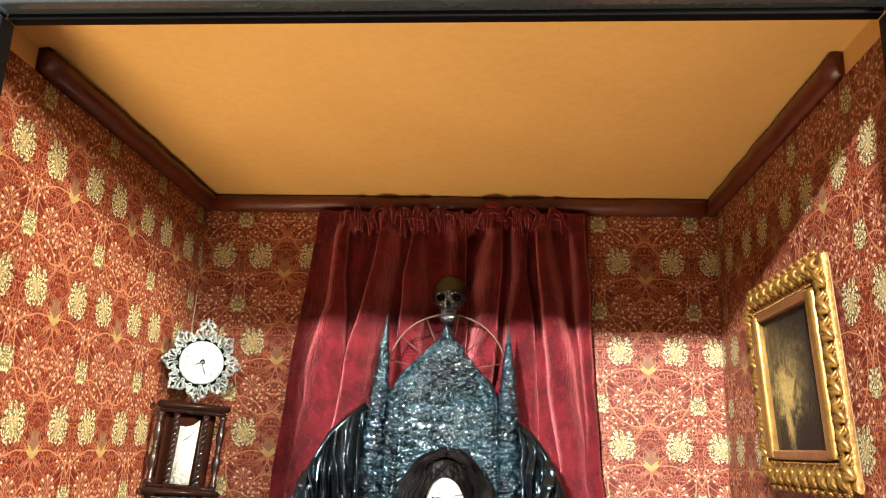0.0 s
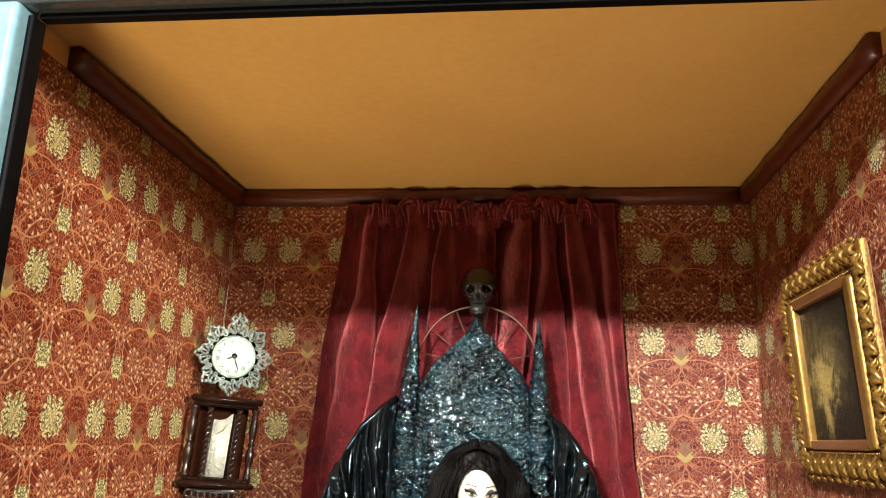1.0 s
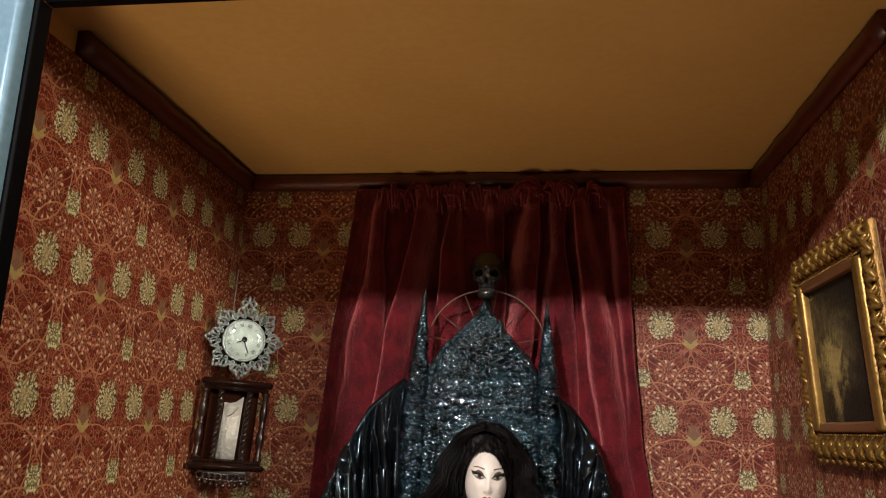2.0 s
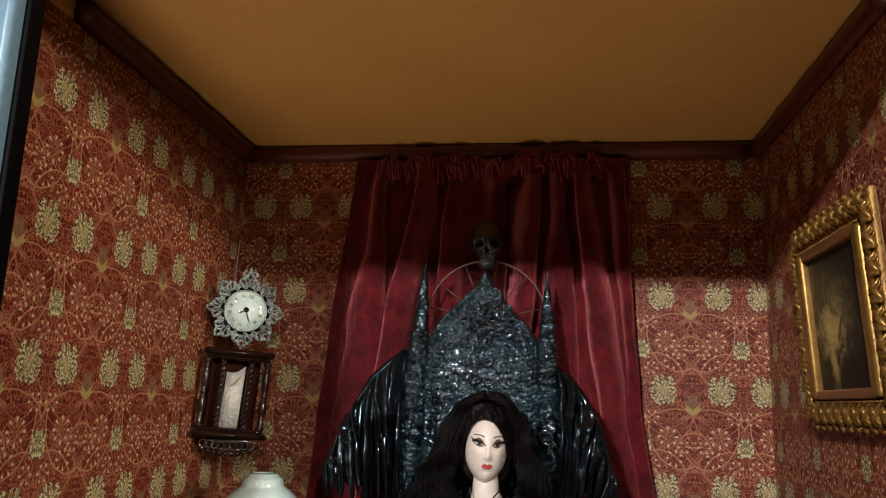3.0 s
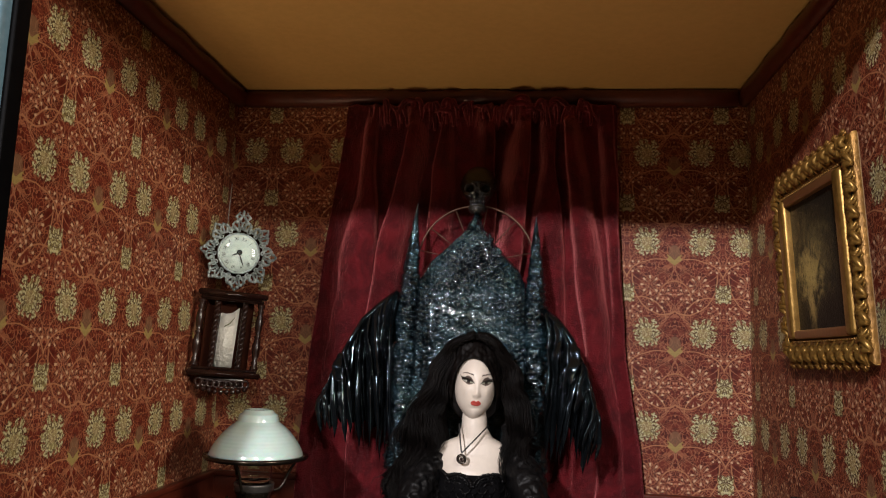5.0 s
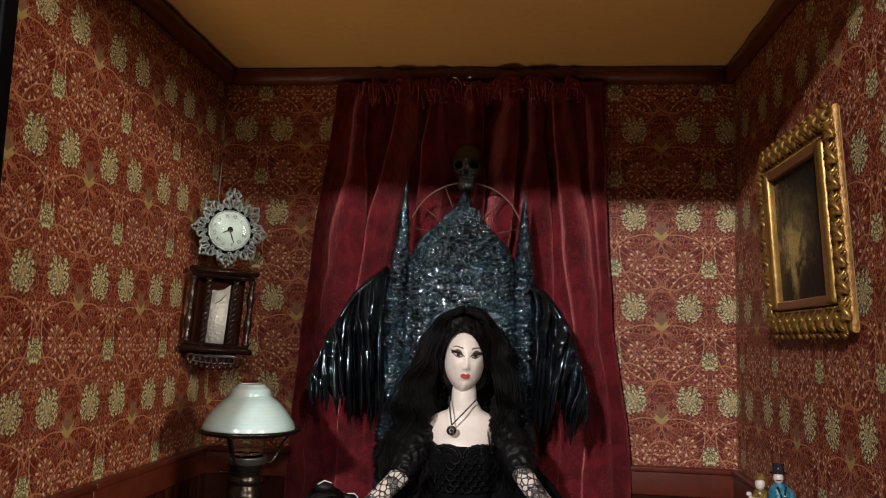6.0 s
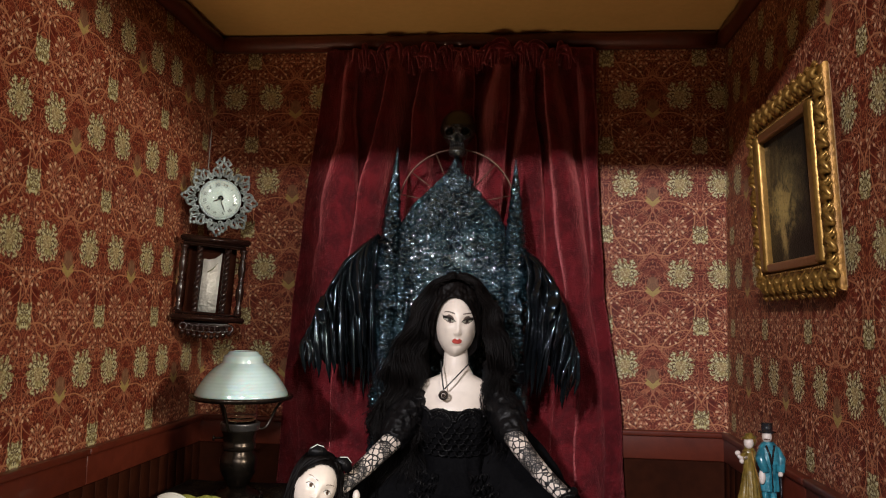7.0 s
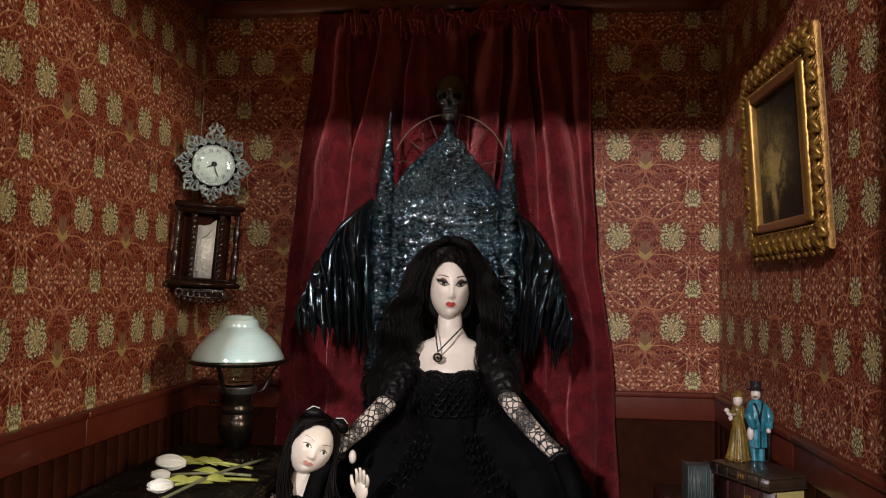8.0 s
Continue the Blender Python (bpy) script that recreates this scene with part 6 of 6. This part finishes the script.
# ---- painting in its gilt frame ----
def painting():
    m = pose(0.1864, 0.5050, 0.3958, 0, -3.4, 0)
    thing = empty("painting", m, "dark landscape painting in an ornate antique gold frame", "painting")
    W, H = 0.0690, 0.0660
    w, h = 0.0568, 0.0500

    def leaf(b2, c, along, inw, size, turn):
        """A curled leaf of three ribs, fanned out from its root."""
        for k in range(3):
            ang = turn * (0.25 + 0.50 * k)
            ln = size * (1.0 - 0.16 * k)
            pts = []
            for j in range(9):
                t = j / 8
                a = ang + turn * 1.5 * t * t
                pts.append(c + along * (ln * t * math.cos(a)) + inw * (ln * t * math.sin(a)) + Vector((-0.0026 * math.sin(math.pi * min(1.0, t * 1.15)), 0, 0)))
            tube(pts, [0.0005 + size * 0.105 * math.sin(math.pi * min(1.0, 0.12 + 0.86 * j / 8)) for j in range(9)], 7, b2)

    for s, vertical in ((-1, True), (1, True), (-1, False), (1, False)):
        bm = bmesh.new()
        n = 150
        rows = []
        prof = [(0.0, 0.0016), (0.0, -0.0006), (0.04, -0.0016), (0.12, -0.0026), (0.24, -0.0024), (0.42, -0.0020), (0.60, -0.0020), (0.76, -0.0026), (0.90, -0.0026), (1.0, -0.0005), (1.0, 0.0020)]
        for i in range(n + 1):
            u = i / n * 2 - 1
            row = []
            for q, x in prof:
                if vertical:
                    yy = s * (W + (w - W) * q)
                    zz = u * (H + (h - H) * q)
                else:
                    zz = s * (H + (h - H) * q)
                    yy = u * (W + (w - W) * q)
                chew = 0.0010 * noise.noise(Vector((yy * 170, zz * 170, 3.0))) if q < 0.1 and not vertical else 0.0
                row.append(bm.verts.new((x + 0.0011 * min(1.0, 4 * q) * noise.noise(Vector((yy * 260, zz * 260, q))), yy, zz + chew)))
            rows.append(row)
        for r, t in zip(rows, rows[1:]):
            for k in range(len(prof) - 1):
                bm.faces.new((r[k], r[k + 1], t[k + 1], t[k]))
        rail = part("frame_rail", bm, [gold], thing, "gilt carved frame rail with leaf scrolls")
        half, span, depth = (H, h, W - w) if vertical else (W, w, H - h)
        along = Vector((0, 0, 1)) if vertical else Vector((0, 1, 0))
        inw = Vector((0, -s, 0)) if vertical else Vector((0, 0, -s))
        base = inw * (-(W if vertical else H))
        count = 8 if vertical else 9
        for k in range(count):
            u = (k + 0.5) / count * 2 - 1
            c = base + along * (u * (half - 0.006)) + Vector((-0.0024, 0, 0))
            flip = 1 if k % 2 else -1
            b2 = bmesh.new()
            leaf(b2, c + inw * (depth * (-0.06 if vertical else 0.10)) - along * 0.006, along, inw, 0.0148 if vertical else 0.0128, 0.9)
            leaf(b2, c + inw * (depth * 0.72) + along * 0.004, -along, -inw, 0.0096, 0.8)
            spiral = [c + inw * (depth * 0.50) + along * (flip * 0.0044 * (1 - j / 20) * math.cos(j * 0.42) + 0.0030) + inw * (0.0040 * (1 - j / 20) * math.sin(j * 0.42)) + Vector((-0.0016 - 0.0010 * j / 20, 0, 0)) for j in range(18)]
            tube(spiral, [0.0011 - 0.00002 * j for j in range(18)], 7, b2)
            part("scroll", b2, gold_bright, rail)
        # shells that break the outer edge of the top and bottom rails
        for k in range(0 if vertical else 11):
            c = base + along * ((k + 0.5) / 11 * 2 - 1) * (half - 0.004) + Vector((-0.0012, 0, 0)) + inw * 0.0012
            b2 = bmesh.new()
            for f in range(5):
                a = radians(-68 + 34 * f)
                d = along * math.sin(a) - inw * math.cos(a)
                tube([c, c + d * 0.0026 + Vector((-0.0022, 0, 0)), c + d * 0.0048 + Vector((-0.0008, 0, 0))], [0.0006, 0.0010, 0.0009], 7, b2)
            ball(c + Vector((-0.0014, 0, 0)), 0.0014, 8, b2)
            part("shell", b2, gold, rail)
        for k in range(34):
            u = (k + 0.5) / 34 * 2 - 1
            c = base + inw * (depth * 0.93) + along * (u * span) + Vector((-0.0026, 0, 0))
            part("bead", ball(c, (0.0008, 0.0011, 0.0011), 6), gold, rail)
    part("frame_core", box((0.0012, -W + 0.0008, -H + 0.0012), (0.0026, W - 0.0003, H - 0.0012), 0.0005), gold_pale, thing, "pale gesso frame edge")
    # smooth liner, bright on the uprights
    for s in (-1, 1):
        part("liner", box((-0.0062, s * 0.0506 - 0.0052, -0.0490), (0.0030, s * 0.0506 + 0.0058, 0.0490), 0.0034, seg=5), gold_bright, thing, "smooth bright gilt liner")
        part("liner", box((-0.0050, -0.0455, s * 0.0466 - 0.0030), (0.0030, 0.0455, s * 0.0466 + 0.0032), 0.0020, seg=4), liner_brown, thing, "copper brown liner")
    part("canvas", box((-0.0004, -0.0458, -0.0440), (0.0011, 0.0458, 0.0440)), canvas_oil, thing, "darkened varnished oil landscape", False)

painting()


# ---- cabinet in the corner, books and the figurine ----
tagged(part("corner_cabinet", box((0.118, 0.455, 0.0), (0.1875, 0.590, 0.158), 0.002), ebony), "small dark cabinet in the corner under the books", "cabinet")


def book(name, m, size, cover, pages, label, bands):
    """A bound book lying flat: two boards, a rounded spine and the page block. size: long, wide, thick; the spine lies along -y."""
    ln, wd, th = size
    thing = empty(name, m, label, "book", "books in the corner")
    part("board", box((0, 0, 0), (ln, wd, 0.0012), 0.0004), cover, thing)
    part("board", box((0, 0, th - 0.0012), (ln, wd, th), 0.0004), cover, thing)
    part("page_block", box((0.0010, 0.0012, 0.0011), (ln - 0.0014, wd - 0.0014, th - 0.0011), 0.0003), pages, thing, "page block")
    bm = bmesh.new()
    n = 10
    rows = [[bm.verts.new((x, 0.0012 - 0.0022 * math.sin(math.pi * k / n), th * k / n)) for k in range(n + 1)] for x in (0, ln)]
    inner = [[bm.verts.new((x, 0.0016, th * k / n)) for k in range(n + 1)] for x in (0, ln)]
    for k in range(n):
        bm.faces.new((rows[0][k], rows[1][k], rows[1][k + 1], rows[0][k + 1]))
        bm.faces.new((rows[0][k], rows[0][k + 1], inner[0][k + 1], inner[0][k]))
        bm.faces.new((rows[1][k], rows[1][k + 1], inner[1][k + 1], inner[1][k]))
    spine = part("spine", bm, cover, thing)
    for k in range(bands):
        x = ln * (k + 0.7) / (bands + 0.4)
        part("spine_band", box((x - 0.0009, -0.0014, th * 0.12), (x + 0.0009, 0.0, th * 0.88), 0.0003), cover, spine)
    for k in range(3 if bands > 2 else 0):
        part("title_bar", box((ln * 0.50 + 0.0022 * k, -0.0013, th * 0.3), (ln * 0.50 + 0.0022 * k + 0.0012, -0.0006, th * 0.7)), gold, spine, "worn gold lettering as plain bars")
    return thing


book("closed_book", pose(0.1432, 0.5160, 0.1840, 0, 0, -66), (0.0530, 0.0340, 0.0082), book_brown, book_brown, "small dark brown leather book with gold bands on its spine", 5)
book("thick_book", pose(0.1480, 0.5180, 0.1582, 0, 0, -64), (0.0500, 0.0330, 0.0256), book_maroon, page_yellow, "thick maroon book with yellowed pages under the other book", 3)
upright = book("standing_book", pose(0.1285, 0.5180, 0.1872, 0, 90, 0), (0.0285, 0.0200, 0.0168), slate_green, slate_green, "small worn grey-green book standing upright", 0)
for z, r in ((0.0022, 0.0008), (0.0050, 0.0006), (0.0082, 0.0009), (0.0118, 0.0006), (0.0146, 0.0008)):
    part("spine_rib", tube([(0.0008, -0.0006, z), (0.0100, -0.0009, z + 0.0002), (0.0200, -0.0008, z - 0.0002), (0.0278, -0.0006, z)], r, 8), slate_green, upright)


def couple():
    """Glazed figure group of two, seen as plain rounded forms."""
    TEAL, OLIVE, WHITE, BLACK, GOLD, BROWN = range(6)
    bm = bmesh.new()
    base = pose(0.1688, 0.5190, 0.1924, 0, 0, 10) @ Matrix.Diagonal((0.83, 0.83, 0.915, 1))

    def col(x, y, rows, slot, folds=0, depth=0.0):
        b2 = bmesh.new()
        tmp = fine_rows([(x, y, z, rx, ry) for z, rx, ry in rows], 30)
        stack(b2, tmp, slot, 64, 0.06, 300)
        for v in b2.verts:
            if folds:
                ang = math.atan2(v.co.y - y, v.co.x - x)
                w = 1 + depth * (math.sin(folds * ang + 1.2) + 0.4 * math.sin(folds * 1.7 * ang)) * max(0.0, min(1.0, (0.032 - v.co.z) / 0.02))
                v.co.x, v.co.y = x + (v.co.x - x) * w, y + (v.co.y - y) * w
        bmesh.ops.transform(b2, matrix=base, verts=b2.verts)
        me = bpy.data.meshes.new("join")
        b2.to_mesh(me)
        b2.free()
        bm.from_mesh(me)
        bpy.data.meshes.remove(me)

    def blob(x, y, z, r, slot):
        ball(base @ Vector((x, y, z)), r, 14, bm, slot)

    # gown
    col(-0.0095, 0.0, [(0, 0.0088, 0.0080), (0.004, 0.0082, 0.0074), (0.014, 0.0062, 0.0058), (0.024, 0.0045, 0.0045), (0.030, 0.0050, 0.0046), (0.037, 0.0054, 0.0044), (0.040, 0.0030, 0.0030)], OLIVE, 11, 0.09)
    for k in range(26):
        a = 2 * math.pi * k / 26
        blob(-0.0095 + 0.0090 * math.cos(a), 0.0081 * math.sin(a), 0.0012 + 0.0006 * (k % 2), (0.0010, 0.0010, 0.0008), GOLD)
    tube([base @ Vector(p) for p in ((-0.0095, -0.0050, 0.0385), (-0.0085, -0.0056, 0.0300), (-0.0060, -0.0066, 0.0200), (-0.0035, -0.0086, 0.0040))], 0.0006, 8, bm, GOLD)
    blob(-0.0080, 0.0010, 0.0445, (0.0040, 0.0040, 0.0046), GOLD)
    blob(-0.0104, -0.0014, 0.0432, (0.0032, 0.0034, 0.0040), WHITE)
    join(bm, lathe([(0.0056, 0.0), (0.0054, 0.0008), (0.0034, 0.0012), (0.0030, 0.0032), (0.0014, 0.0036)], 20, base @ pose(-0.0090, 0.0004, 0.0464, 0, -8, 0)), OLIVE)
    blob(-0.0175, -0.004, 0.0310, (0.0015, 0.0015, 0.0020), WHITE)
    blob(-0.0020, -0.006, 0.0200, (0.0022, 0.0022, 0.0046), WHITE)
    tube([base @ Vector(p) for p in ((-0.013, -0.002, 0.036), (-0.0165, -0.003, 0.0335), (-0.0172, -0.004, 0.032))], 0.0020, 10, bm, OLIVE)
    tube([base @ Vector(p) for p in ((-0.0135, -0.003, 0.0335), (-0.0185, -0.0045, 0.0330), (-0.0212, -0.0055, 0.0352))], [0.0016, 0.0013, 0.0010], 8, bm, WHITE)
    blob(-0.0214, -0.0056, 0.0366, (0.0018, 0.0014, 0.0016), WHITE)
    # long coat, trousers, hat
    for sx in (0.0035, 0.0095):
        col(sx, 0.0, [(0, 0.0032, 0.0040), (0.006, 0.0029, 0.0034), (0.014, 0.0032, 0.0036)], TEAL)
    col(0.0065, 0.0, [(0.0095, 0.0082, 0.0066), (0.018, 0.0076, 0.0062), (0.028, 0.0072, 0.0058), (0.034, 0.0086, 0.0064), (0.040, 0.0080, 0.0060), (0.044, 0.0040, 0.0036)], TEAL, 9, 0.05)
    col(0.0065, 0.0, [(0.0290, 0.0098, 0.0078), (0.0300, 0.0098, 0.0078), (0.037, 0.0088, 0.0068), (0.043, 0.0050, 0.0044)], TEAL)
    for s in (-1, 1):
        tube([base @ Vector(p) for p in ((0.0065 + 0.0052 * s, -0.001, 0.0395), (0.0065 + 0.0082 * s, -0.003, 0.032), (0.0065 + 0.0060 * s, -0.007, 0.0235))], [0.0026, 0.0034, 0.0026], 12, bm, TEAL)
    blob(0.0120, -0.0078, 0.0222, (0.0016, 0.0016, 0.0018), WHITE)
    tube([base @ Vector(p) for p in ((0.0120, -0.0085, 0.0215), (0.0122, -0.0090, 0.0))], 0.0007, 8, bm, BLACK)
    blob(0.0046, -0.0014, 0.0478, (0.0032, 0.0034, 0.0040), WHITE)
    blob(0.0070, 0.0006, 0.0474, (0.0036, 0.0040, 0.0044), BROWN)
    blob(0.0032, -0.0044, 0.0462, (0.0020, 0.0008, 0.0006), BROWN)
    for s in (-1, 1):
        tube([base @ Vector(p) for p in ((0.0052 + 0.0034 * s, -0.0052, 0.0420), (0.0050 + 0.0014 * s, -0.0074, 0.0360), (0.0050, -0.0078, 0.0290))], 0.0007, 8, bm, BLACK)
    tube([base @ Vector(p) for p in ((0.0056, -0.0066, 0.0285), (0.0058, -0.0072, 0.0200), (0.0060, -0.0072, 0.0100))], 0.00045, 8, bm, BLACK)
    b2 = lathe([(0.0066, 0.0505), (0.0068, 0.0512), (0.0044, 0.0518), (0.0043, 0.0565), (0.0045, 0.0572), (0.0030, 0.0575)], 24, base @ pose(0.0056, 0.0005, 0))
    join(bm, b2, BLACK)
    ob = part("figurine", bm, [teal_glaze, olive_glaze, white_glaze, black_glaze, gold_bright, brown_back])
    tagged(ob, "glazed pair figurine in teal coat and olive gown on books", "figurine")


couple()
